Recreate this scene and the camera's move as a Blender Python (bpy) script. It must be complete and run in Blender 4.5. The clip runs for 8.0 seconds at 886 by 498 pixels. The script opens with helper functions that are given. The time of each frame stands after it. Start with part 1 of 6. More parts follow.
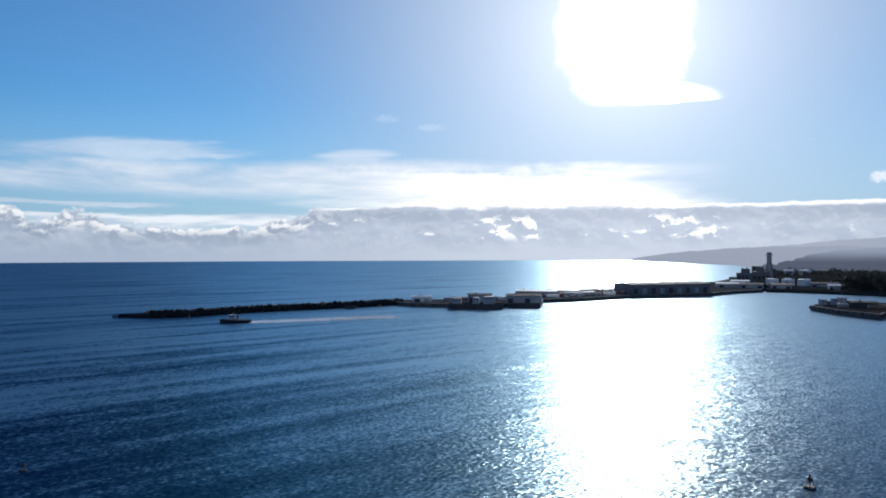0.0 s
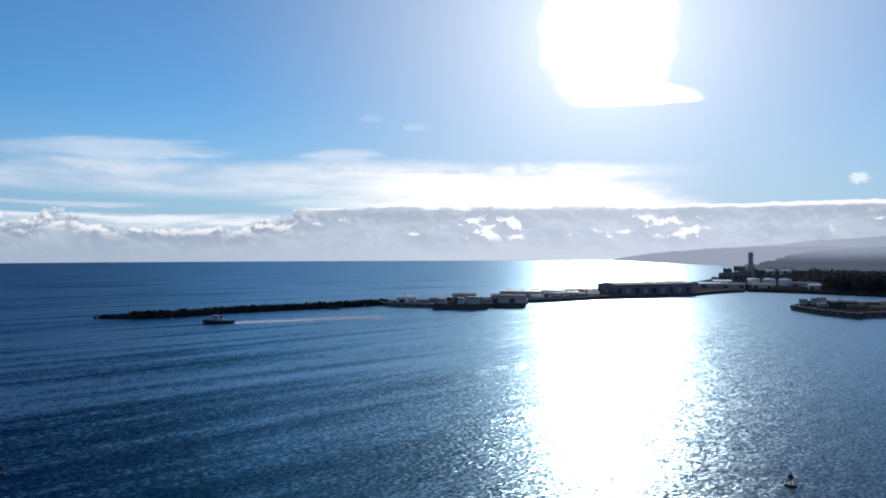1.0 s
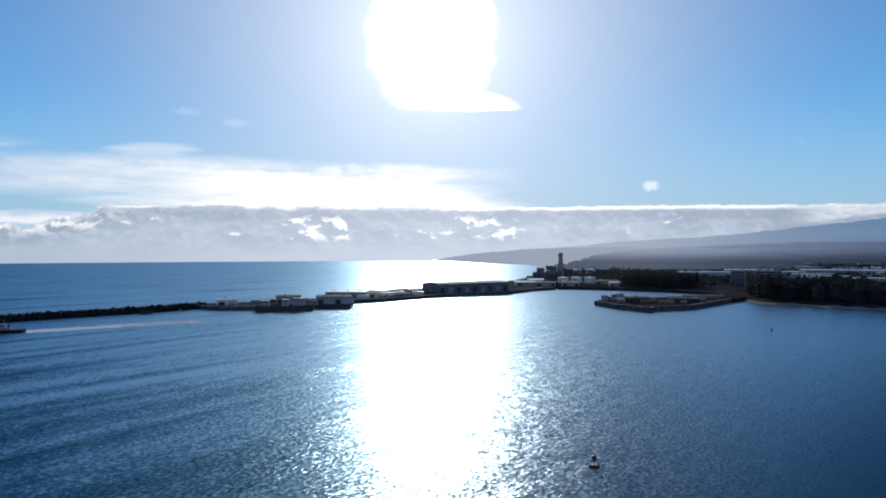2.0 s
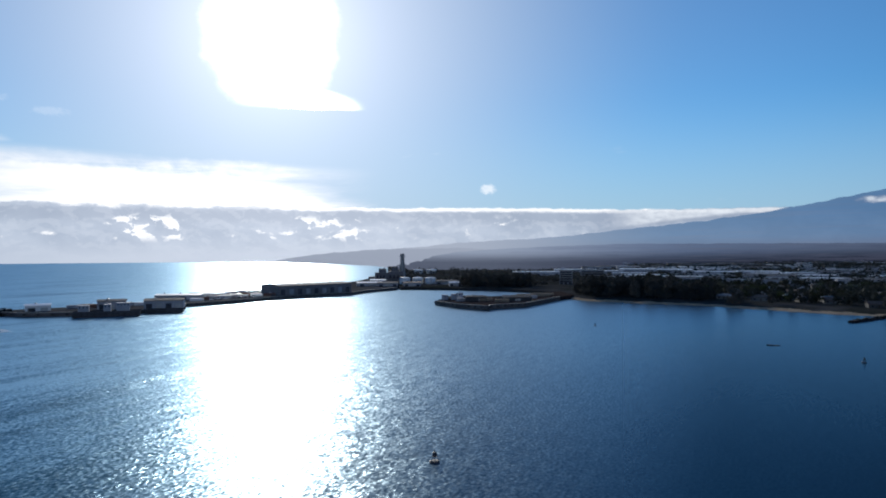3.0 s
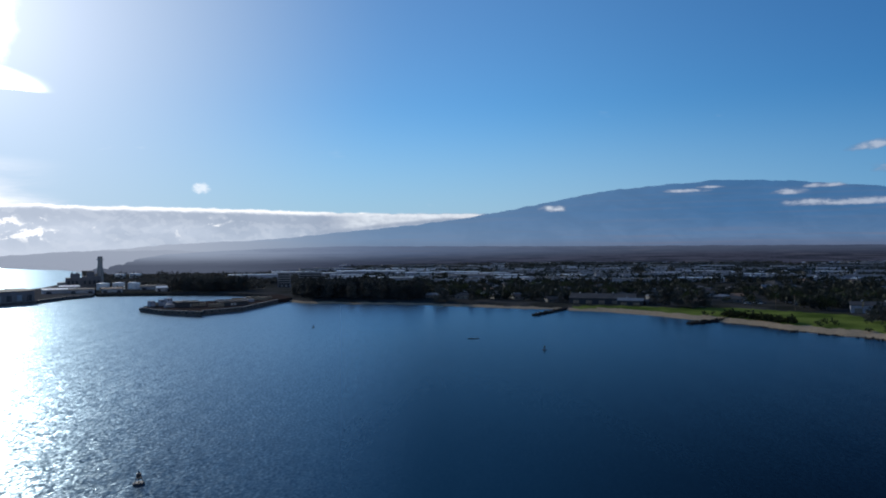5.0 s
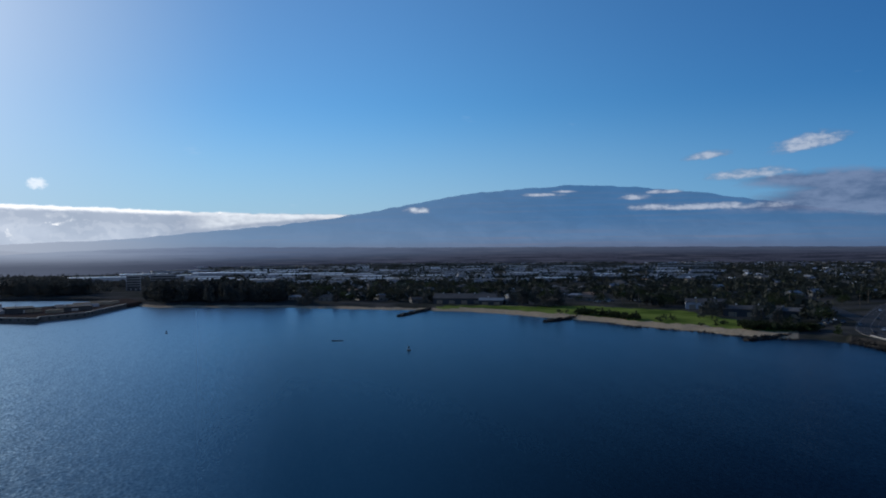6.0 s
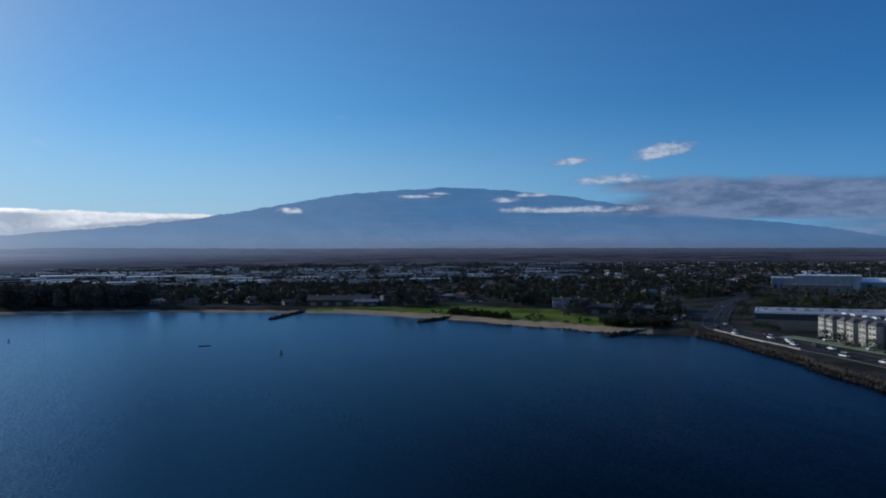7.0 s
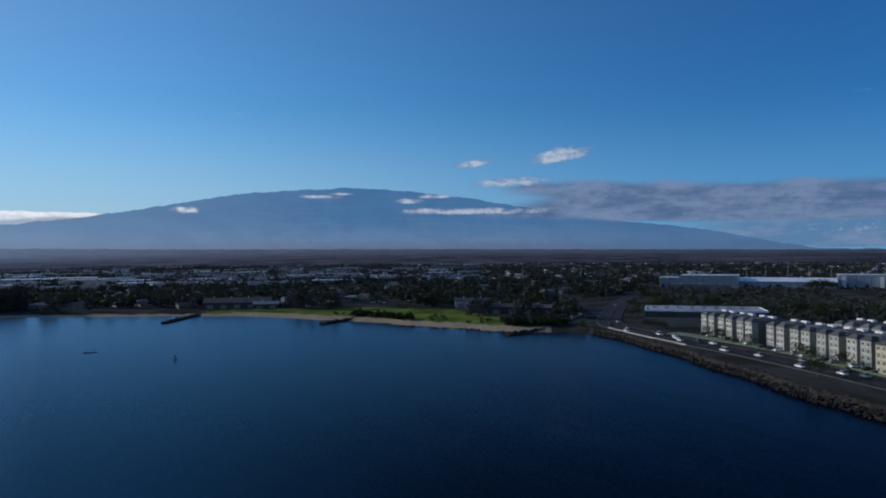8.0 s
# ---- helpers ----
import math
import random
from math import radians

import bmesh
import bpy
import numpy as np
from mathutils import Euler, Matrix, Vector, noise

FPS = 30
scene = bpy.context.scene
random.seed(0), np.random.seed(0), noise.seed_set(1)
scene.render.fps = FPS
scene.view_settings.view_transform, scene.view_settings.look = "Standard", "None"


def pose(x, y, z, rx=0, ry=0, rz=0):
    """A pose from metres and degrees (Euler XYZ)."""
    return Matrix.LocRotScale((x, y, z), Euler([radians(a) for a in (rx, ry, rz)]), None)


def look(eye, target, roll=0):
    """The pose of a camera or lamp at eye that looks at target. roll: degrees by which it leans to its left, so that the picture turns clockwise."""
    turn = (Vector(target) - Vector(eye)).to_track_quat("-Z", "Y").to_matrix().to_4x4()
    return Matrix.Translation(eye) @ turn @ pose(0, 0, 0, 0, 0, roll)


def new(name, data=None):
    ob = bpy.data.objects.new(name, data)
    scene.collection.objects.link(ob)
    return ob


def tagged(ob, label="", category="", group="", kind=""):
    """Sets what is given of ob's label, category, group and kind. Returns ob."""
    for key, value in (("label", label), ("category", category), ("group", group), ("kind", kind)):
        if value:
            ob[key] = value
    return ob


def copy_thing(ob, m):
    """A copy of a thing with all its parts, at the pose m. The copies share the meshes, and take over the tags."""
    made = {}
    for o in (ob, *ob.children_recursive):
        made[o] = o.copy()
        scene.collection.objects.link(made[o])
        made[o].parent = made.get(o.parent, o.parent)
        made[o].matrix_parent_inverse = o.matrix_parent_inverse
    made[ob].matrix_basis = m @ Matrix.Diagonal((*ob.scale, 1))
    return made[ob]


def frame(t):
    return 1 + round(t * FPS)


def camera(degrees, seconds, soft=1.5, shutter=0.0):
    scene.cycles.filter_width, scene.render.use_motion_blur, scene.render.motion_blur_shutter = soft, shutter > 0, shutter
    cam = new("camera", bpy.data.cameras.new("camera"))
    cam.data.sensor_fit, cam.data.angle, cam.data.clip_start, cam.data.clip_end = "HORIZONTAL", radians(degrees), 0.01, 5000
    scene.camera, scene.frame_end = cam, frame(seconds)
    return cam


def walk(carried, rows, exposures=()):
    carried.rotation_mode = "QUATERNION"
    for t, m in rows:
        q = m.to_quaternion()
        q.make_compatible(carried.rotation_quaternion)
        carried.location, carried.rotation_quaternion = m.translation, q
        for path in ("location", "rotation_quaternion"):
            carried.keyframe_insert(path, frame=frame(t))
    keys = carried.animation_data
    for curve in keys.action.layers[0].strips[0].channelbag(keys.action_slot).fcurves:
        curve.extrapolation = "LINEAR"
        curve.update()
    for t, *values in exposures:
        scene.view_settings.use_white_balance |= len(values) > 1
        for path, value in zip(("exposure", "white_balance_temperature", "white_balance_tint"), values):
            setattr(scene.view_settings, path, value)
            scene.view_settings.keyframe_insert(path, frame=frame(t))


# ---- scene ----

EYE_H = 45.0
cam = camera(65.17, 8.0, soft=1.9)
PATH = [
    (0.0, 0.0, 0.38, 0.15), (0.5, 0.22, 0.39, 0.16), (1.0, -1.26, 0.39, 0.16), (1.5, -8.13, 0.39, 0.18),
    (2.0, -15.57, 0.39, 0.21), (3.5, -34.59, 0.43, 0.25), (4.0, -40.5, 0.46, 0.29), (4.5, -46.04, 0.48, 0.32),
    (6.0, -62.67, 0.52, 0.35), (6.5, -68.15, 0.55, 0.38), (7.0, -72.98, 0.55, 0.4), (7.5, -77.69, 0.56, 0.41),
    (8.0, -80.96, 0.58, 0.42)]
walk(cam, [(t, pose(0, 0, EYE_H, 90 + p, r, y)) for t, y, p, r in PATH], exposures=[(0.0, 0.0), (8.0, 0.0)])

# ---- the plan is polar: bearing in degrees clockwise from +y, distance in metres from the drone's foot ----
SUN_AZ, SUN_EL = 14.7, 17.5


def at(az, r, z=0.0):
    return Vector((r * math.sin(radians(az)), r * math.cos(radians(az)), z))


def lerp_table(table):
    xs, ys = [a for a, _ in table], [b for _, b in table]
    return lambda a: float(np.interp(a, xs, ys))


# ---- node helpers ----
class Nodes:
    """Short names for shader nodes."""

    def __init__(self, tree):
        self.tree = tree
        tree.nodes.clear()

    def add(self, kind):
        return self.tree.nodes.new(kind)

    def link(self, value, socket):
        if isinstance(value, bpy.types.NodeSocket):
            self.tree.links.new(value, socket)
        else:
            socket.default_value = value

    def m(self, op, a, b=0.0, c=0.0):
        n = self.add("ShaderNodeMath")
        n.operation = op
        for i, v in enumerate((a, b, c)):
            self.link(v, n.inputs[i])
        return n.outputs[0]

    def ramp(self, x, lo, hi, to0=0.0, to1=1.0, smooth=True):
        n = self.add("ShaderNodeMapRange")
        n.interpolation_type = "SMOOTHSTEP" if smooth else "LINEAR"
        for i, v in enumerate((x, lo, hi, to0, to1)):
            self.link(v, n.inputs[i])
        return n.outputs[0]

    def curve(self, x, pts, lo, hi):
        """A smooth curve of x through (x, value) points, clamped outside."""
        n = self.add("ShaderNodeFloatCurve")
        cv = n.mapping.curves[0]
        vals = [v for _, v in pts]
        v0, v1 = min(vals), max(vals) + 1e-6
        while len(cv.points) < len(pts):
            cv.points.new(0.5, 0.5)
        for p, (a, v) in zip(cv.points, pts):
            p.location = ((a - lo) / (hi - lo), (v - v0) / (v1 - v0))
        n.mapping.update()
        self.link(self.ramp(x, lo, hi, smooth=False), n.inputs["Value"])
        return self.ramp(n.outputs[0], 0.0, 1.0, v0, v1, smooth=False)

    def xyz(self, x, y=0.0, z=0.0):
        n = self.add("ShaderNodeCombineXYZ")
        for i, v in enumerate((x, y, z)):
            self.link(v, n.inputs[i])
        return n.outputs[0]

    def noise(self, vec, scale=1.0, detail=4.0, rough=0.55, warp=0.0):
        n = self.add("ShaderNodeTexNoise")
        self.link(vec, n.inputs["Vector"])
        n.inputs["Scale"].default_value, n.inputs["Detail"].default_value = scale, detail
        n.inputs["Roughness"].default_value, n.inputs["Distortion"].default_value = rough, warp
        return n.outputs["Fac"]

    def mix(self, f, a, b, blend="MIX"):
        n = self.add("ShaderNodeMix")
        n.data_type, n.blend_type = "RGBA", blend
        self.link(f, n.inputs[0])
        for v, s in ((a, n.inputs[6]), (b, n.inputs[7])):
            self.link((*v, 1.0) if isinstance(v, tuple) and len(v) == 3 else v, s)
        return n.outputs[2]


# ---- world: clear morning sky with a low cloud bank and streaks of high cloud ----
def cloud_bank(N, az, el):
    """The cover of the low bank and its colour: a flat-topped deck, and a row of small cumulus far from the sun."""

    def puffs(da, de):
        return N.noise(N.xyz(N.m("MULTIPLY", N.m("ADD", az, da), 0.62), N.m("MULTIPLY", N.m("ADD", el, de), 0.95), 5.0), 1.0, 8.0, 0.6, 0.35)
    n0 = puffs(0.0, 0.0)
    # relief: the side of each puff that faces the sun is lit
    relief = N.ramp(N.m("SUBTRACT", n0, puffs(0.22, 0.3)), -0.075, 0.085)
    warp = N.noise(N.xyz(N.m("MULTIPLY", az, 0.22), N.m("MULTIPLY", el, 0.35)), 1.0, 6.0, 0.6)
    drift = N.noise(N.xyz(N.m("MULTIPLY", az, 0.10), N.m("MULTIPLY", el, 0.9), 11.0), 1.0, 6.0, 0.6)
    small = N.ramp(az, -8.6, -11.6)
    rise = N.curve(az, [(-60, 2.6), (-35, 3.0), (-32.3, 3.6), (-30.4, 2.4), (-28.3, 3.2), (-26, 2.5), (-21.5, 2.15), (-17.4, 2.1), (-14.4, 2.6), (-11.3, 3.2), (-9.5, 3.85), (4, 3.9), (20, 3.85), (32, 3.75), (44, 3.5), (60, 3.3)], -60, 60)
    bump = N.m("MULTIPLY", N.m("SUBTRACT", n0, 0.5), N.m("MULTIPLY", N.ramp(small, 0, 1, 0.9, 2.1), N.ramp(az, 12.0, 26.0, 1.0, 0.55)))
    depth = N.m("SUBTRACT", N.m("ADD", rise, bump), el)
    cover = N.m("MULTIPLY", N.ramp(depth, -0.05, N.ramp(small, 0, 1, 0.10, 0.22)), N.ramp(az, 66.0, 58.0))
    # thin sheets of cloud above and behind the cumulus row
    wave = N.m("MULTIPLY_ADD", N.m("SUBTRACT", drift, 0.5), 1.3, el)
    sheet = N.m("MULTIPLY", N.m("MULTIPLY", N.ramp(wave, 1.6, 2.5), N.ramp(wave, 3.0, 3.25, 1.0, 0.0)), N.m("MULTIPLY", N.ramp(az, -8.5, -11.0), N.ramp(drift, 0.35, 0.6, 0.5, 0.95)))
    line = N.m("MULTIPLY", N.m("MULTIPLY", N.ramp(wave, 3.45, 3.6), N.ramp(wave, 3.75, 3.95, 1.0, 0.0)), N.m("MULTIPLY", N.ramp(az, -20.0, -24.0), 0.6))
    sheet = N.m("MAXIMUM", sheet, line)
    # a glaring sheet behind the deck below the sun
    skew = N.m("MULTIPLY_ADD", N.m("SUBTRACT", drift, 0.5), 14.0, N.m("MULTIPLY_ADD", el, 1.6, az))
    glare = N.m("MULTIPLY", N.m("MULTIPLY", N.ramp(skew, -12.0, 10.0), N.ramp(skew, 29.0, 23.0)),
                N.ramp(N.m("ADD", N.m("MULTIPLY_ADD", N.m("SUBTRACT", drift, 0.5), 3.5, el), N.m("MULTIPLY", N.m("SUBTRACT", n0, 0.5), 1.6)), 7.6, 5.9))
    sheet = N.m("MAXIMUM", sheet, N.m("MULTIPLY", glare, N.ramp(drift, 0.3, 0.5, 0.75, 1.0)))
    # sunlit rims, breaks in the deck, crowns of the cumulus
    ragged = N.m("MULTIPLY_ADD", N.m("SUBTRACT", drift, 0.5), 0.8, depth)
    rim = N.m("MULTIPLY", N.ramp(ragged, 0.06, 0.30, 1.0, 0.0), N.m("MULTIPLY", N.ramp(small, 0, 1, 1.0, 0.4), N.ramp(warp, 0.36, 0.55, 0.45, 1.0)))
    rim = N.m("MAXIMUM", rim, N.m("MULTIPLY", N.ramp(depth, 0.16, 0.40, 1.0, 0.0), N.ramp(az, 10.0, 17.0)))
    crown = N.m("MULTIPLY", small, N.m("MULTIPLY", N.m("MULTIPLY", relief, 0.85), N.m("MULTIPLY", N.ramp(depth, 1.7, 0.5, 0.1, 1.0), N.ramp(el, 1.1, 2.0))))
    gaps = N.m("ADD", N.m("MULTIPLY", N.ramp(N.m("ABSOLUTE", N.m("SUBTRACT", az, 5.4)), 1.2, 3.6, 1.0, 0.0), 0.22),
               N.m("MULTIPLY", N.ramp(N.m("ABSOLUTE", N.m("SUBTRACT", az, 19.0)), 2.0, 5.5, 1.0, 0.0), 0.15))
    holes = N.m("MULTIPLY", N.ramp(N.m("ADD", gaps, N.m("MULTIPLY_ADD", N.m("SUBTRACT", relief, 0.5), 0.16, n0)), 0.70, 0.80),
                N.m("MULTIPLY", N.ramp(el, 0.9, 1.5), N.ramp(el, 2.7, 3.3, 1.0, 0.0)))
    lit = N.m("MAXIMUM", N.m("MAXIMUM", rim, crown), N.m("MULTIPLY", holes, 0.9))
    grey = N.mix(N.ramp(warp, 0.34, 0.66), (0.31, 0.39, 0.52), (0.42, 0.50, 0.63))
    under = N.mix(N.m("MULTIPLY", N.ramp(depth, 0.2, 0.5), N.ramp(depth, 0.7, 1.8, 0.55, 0.0)), grey, (0.24, 0.31, 0.43))
    under = N.mix(N.ramp(relief, 0.35, 1.0, 0.0, 0.2), under, (0.62, 0.68, 0.78))
    low = N.mix(N.ramp(el, -0.6, 1.7, 0.95, 0.0), under, N.mix(N.ramp(az, -30.0, 5.0), (0.36, 0.44, 0.58), (0.46, 0.53, 0.65)))
    col = N.mix(lit, low, (0.95, 0.97, 1.0))
    pale = N.mix(glare, N.mix(N.ramp(drift, 0.4, 0.6), (0.58, 0.66, 0.79), (0.82, 0.87, 0.94)), (1.0, 1.0, 1.0))
    col = N.mix(cover, pale, col)
    return N.m("MAXIMUM", cover, sheet), col


def sky_world():
    w = bpy.data.worlds.new("sky")
    scene.world = w
    w.use_nodes = True
    N = Nodes(w.node_tree)
    sky = N.add("ShaderNodeTexSky")
    sky.sky_type, sky.sun_disc = "NISHITA", False
    sky.sun_elevation, sky.sun_rotation = radians(SUN_EL), radians(SUN_AZ)
    sky.altitude, sky.air_density, sky.dust_density, sky.ozone_density = 50.0, 1.0, 0.12, 2.0
    d = N.add("ShaderNodeTexCoord").outputs["Generated"]
    sep = N.add("ShaderNodeSeparateXYZ")
    N.link(d, sep.inputs[0])
    x, y, z = sep.outputs
    az = N.m("DEGREES", N.m("ARCTAN2", x, y))
    el = N.m("DEGREES", N.m("ARCSINE", z))
    col = N.mix(1.0, sky.outputs[0], (0.025, 0.0685, 0.105), "MULTIPLY")
    sun = at(SUN_AZ, math.cos(radians(SUN_EL)), math.sin(radians(SUN_EL)))
    dot = N.add("ShaderNodeVectorMath")
    dot.operation = "DOT_PRODUCT"
    N.link(d, dot.inputs[0])
    dot.inputs[1].default_value = sun
    far = N.m("DEGREES", N.m("ARCCOSINE", N.m("MINIMUM", dot.outputs["Value"], 1.0)))
    dim = N.add("ShaderNodeVectorMath")
    dim.operation = "SCALE"
    N.link(col, dim.inputs[0])
    N.link(N.ramp(far, 4.0, 45.0, 0.72, 1.0), dim.inputs["Scale"])
    col = dim.outputs[0]
    col = N.mix(N.m("MULTIPLY", N.ramp(el, 13.0, -0.5, 0.0, 0.85), N.ramp(far, 45.0, 90.0, 1.0, 0.75)), col, N.mix(N.ramp(far, 40.0, 85.0), (0.33, 0.46, 0.63), (0.24, 0.41, 0.66)))
    col = N.mix(N.ramp(far, 33.0, 3.0, 0.0, 0.8), col, (0.32, 0.43, 0.61))
    col = N.mix(N.ramp(far, 40.0, 101.0), col, (0.51, 0.75, 0.95), "MULTIPLY")
    # the sky brightens again away from the sun
    col = N.mix(N.ramp(far, 112.0, 150.0), col, (0.40, 0.50, 0.64))
    # high streaks of cloud
    mid = N.curve(az, [(-60, 6.0), (-33, 6.2), (-17, 5.9), (-6, 6.4), (8, 5.9), (20, 5.6), (60, 5.0)], -60, 60)
    off = N.m("SUBTRACT", el, mid)
    streak = N.noise(N.xyz(N.m("MULTIPLY", az, 0.065), N.m("MULTIPLY_ADD", el, 0.42, N.m("MULTIPLY", az, -0.012)), 2.0), 1.0, 7.0, 0.6, 0.6)
    env = N.m("MULTIPLY", N.m("MULTIPLY", N.ramp(off, -1.9, -0.8), N.ramp(off, 0.6, 1.7, 1.0, 0.0)), N.ramp(az, 17.0, 24.0, 1.0, 0.0))
    cirrus = N.m("MULTIPLY", env, N.ramp(streak, 0.27, 0.60, 0.0, 0.8))
    wisps = N.m("MULTIPLY", N.ramp(N.noise(N.xyz(N.m("MULTIPLY", az, 0.09), N.m("MULTIPLY", el, 0.4), 9.0), 1.0, 5.0, 0.6), 0.66, 0.8, 0.0, 0.35),
                N.ramp(el, 26.0, 10.0))
    cirrus = N.m("MAXIMUM", cirrus, wisps)
    for a0, e0, wa, we, tilt in ((-25.5, 7.9, 10.0, 0.8, 0.045), (-7.2, 7.9, 3.0, 0.85, 0.10)):
        de = N.m("DIVIDE", N.m("SUBTRACT", N.m("SUBTRACT", el, e0), N.m("MULTIPLY", N.m("SUBTRACT", az, a0), tilt)), we)
        da = N.m("DIVIDE", N.m("SUBTRACT", az, a0), wa)
        q = N.m("ADD", N.m("MULTIPLY", da, da), N.m("MULTIPLY", de, de))
        cirrus = N.m("MAXIMUM", cirrus, N.m("MULTIPLY", N.ramp(N.m("MULTIPLY_ADD", N.m("SUBTRACT", streak, 0.5), -6.0, q), -0.2, 1.5, 1.0, 0.0), 0.55))
    col = N.mix(cirrus, col, N.mix(N.ramp(streak, 0.4, 0.75), (0.52, 0.62, 0.77), (0.80, 0.86, 0.94)))
    # two small puffs
    for a0, e0, wa, we, k in ((32.3, 5.3, 0.7, 0.42, 0.65), (-1.0, 10.3, 1.3, 0.35, 0.14), (-4.6, 11.0, 1.1, 0.35, 0.14)):
        q = N.m("ADD", N.m("POWER", N.m("DIVIDE", N.m("SUBTRACT", az, a0), wa), 2.0), N.m("POWER", N.m("ABSOLUTE", N.m("DIVIDE", N.m("SUBTRACT", el, e0), we)), 2.0))
        rag = N.noise(N.xyz(az, N.m("MULTIPLY", el, 1.2), a0), 2.2, 6.0, 0.6)
        col = N.mix(N.ramp(N.m("MULTIPLY_ADD", rag, -3.2, N.m("ADD", q, 1.55)), -0.1, 1.3, k, 0.0), col, (0.88, 0.92, 0.98))
    cover, bank = cloud_bank(N, az, el)
    col = N.mix(cover, col, bank)
    # the sun behind a thin flat-bottomed cloud, with its aureole
    wob = N.noise(N.xyz(N.m("MULTIPLY", az, 0.35), N.m("MULTIPLY", el, 0.5), 5.0), 1.0, 5.0, 0.6)
    dx = N.m("MULTIPLY", N.m("SUBTRACT", az, SUN_AZ), 1.12)
    dy = N.m("MULTIPLY", N.m("SUBTRACT", el, SUN_EL), 0.90)
    farw = N.m("MULTIPLY_ADD", N.m("SUBTRACT", wob, 0.5), 2.2, N.m("SQRT", N.m("ADD", N.m("MULTIPLY", dx, dx), N.m("MULTIPLY", dy, dy))))
    base = N.m("MULTIPLY_ADD", N.m("SUBTRACT", wob, 0.5), 0.3, el)
    core = N.m("MULTIPLY", N.ramp(farw, 3.4, 6.4, 1.0, 0.0), N.ramp(base, 11.55, 11.95))
    spike = N.m("MULTIPLY", N.ramp(az, 16.0, 22.8, 1.0, 0.0), N.m("MULTIPLY", N.ramp(base, 11.55, 11.8), N.ramp(N.m("MULTIPLY_ADD", az, 0.2, base), 16.0, 17.2, 1.0, 0.0)))
    spike = N.m("MULTIPLY", N.ramp(spike, 0.0, 0.25), N.ramp(az, 15.0, 16.0))
    core = N.m("MAXIMUM", core, spike)
    halo = N.m("MULTIPLY", N.m("EXPONENT", N.m("MULTIPLY", far, -1.0 / 7.0)), 0.75)
    wide = N.m("MULTIPLY", N.m("EXPONENT", N.m("MULTIPLY", far, -1.0 / 22.0)), 0.26)
    glow = N.m("MULTIPLY_ADD", core, 2.2, N.m("ADD", halo, wide))
    gl = N.add("ShaderNodeVectorMath")
    gl.operation = "SCALE"
    gl.inputs[0].default_value = (1.0, 0.97, 0.98)
    N.link(glow, gl.inputs["Scale"])
    col = N.mix(1.0, col, gl.outputs[0], "ADD")
    bg = N.add("ShaderNodeBackground")
    N.link(col, bg.inputs[0])
    bg.inputs[1].default_value = 1.0
    N.link(bg.outputs[0], N.add("ShaderNodeOutputWorld").inputs[0])


sky_world()
lamp = new("sun", bpy.data.lights.new("sun", "SUN"))
lamp.data.energy, lamp.data.angle, lamp.data.color = 2.5, radians(0.53), (1.0, 0.95, 0.87)
lamp.matrix_world = look(at(SUN_AZ, 300 * math.cos(radians(SUN_EL)), 300 * math.sin(radians(SUN_EL))), (0, 0, 0))


# ---- materials ----
MATS = {}


def surface(name, c1, c2, size=1.0, rough=0.8, metal=0.0, bump=0.1, spec=0.4, shade=0.0, through_light=0.0):
    """A worn surface: two colours mixed by coarse stains and fine grain. size: metres of the fine grain; shade: how far copies differ."""
    if name in MATS:
        return MATS[name]
    mt = bpy.data.materials.new(name)
    mt.use_nodes = True
    N = Nodes(mt.node_tree)
    p = N.add("ShaderNodeTexCoord").outputs["Object"]
    fine, coarse = N.noise(p, 1.0 / size, 5.0, 0.6), N.noise(p, 0.13 / size, 3.0, 0.55)
    f = N.ramp(N.m("MULTIPLY_ADD", fine, 0.5, N.m("MULTIPLY", coarse, 0.5)), 0.33, 0.67)
    col = N.mix(f, c1, c2)
    if shade:
        rnd = N.add("ShaderNodeObjectInfo").outputs["Random"]
        hsv = N.add("ShaderNodeHueSaturation")
        N.link(col, hsv.inputs["Color"])
        N.link(N.ramp(rnd, 0, 1, 1 - shade, 1 + shade, smooth=False), hsv.inputs["Value"])
        col = hsv.outputs[0]
    b = N.add("ShaderNodeBsdfPrincipled")
    N.link(col, b.inputs["Base Color"])
    N.link(N.ramp(fine, 0.2, 0.8, max(rough - 0.12, 0.03), min(rough + 0.12, 1.0)), b.inputs["Roughness"])
    b.inputs["Metallic"].default_value, b.inputs["Specular IOR Level"].default_value = metal, spec
    if bump:
        bp = N.add("ShaderNodeBump")
        bp.inputs["Strength"].default_value, bp.inputs["Distance"].default_value = 0.6, bump * size
        N.link(fine, bp.inputs["Height"])
        N.link(bp.outputs[0], b.inputs["Normal"])
    shader = b.outputs[0]
    if through_light:
        tl, mx = N.add("ShaderNodeBsdfTranslucent"), N.add("ShaderNodeMixShader")
        N.link(col, tl.inputs[0])
        mx.inputs[0].default_value = through_light
        N.link(shader, mx.inputs[1])
        N.link(tl.outputs[0], mx.inputs[2])
        shader = mx.outputs[0]
    N.link(shader, N.add("ShaderNodeOutputMaterial").inputs[0])
    MATS[name] = mt
    return mt


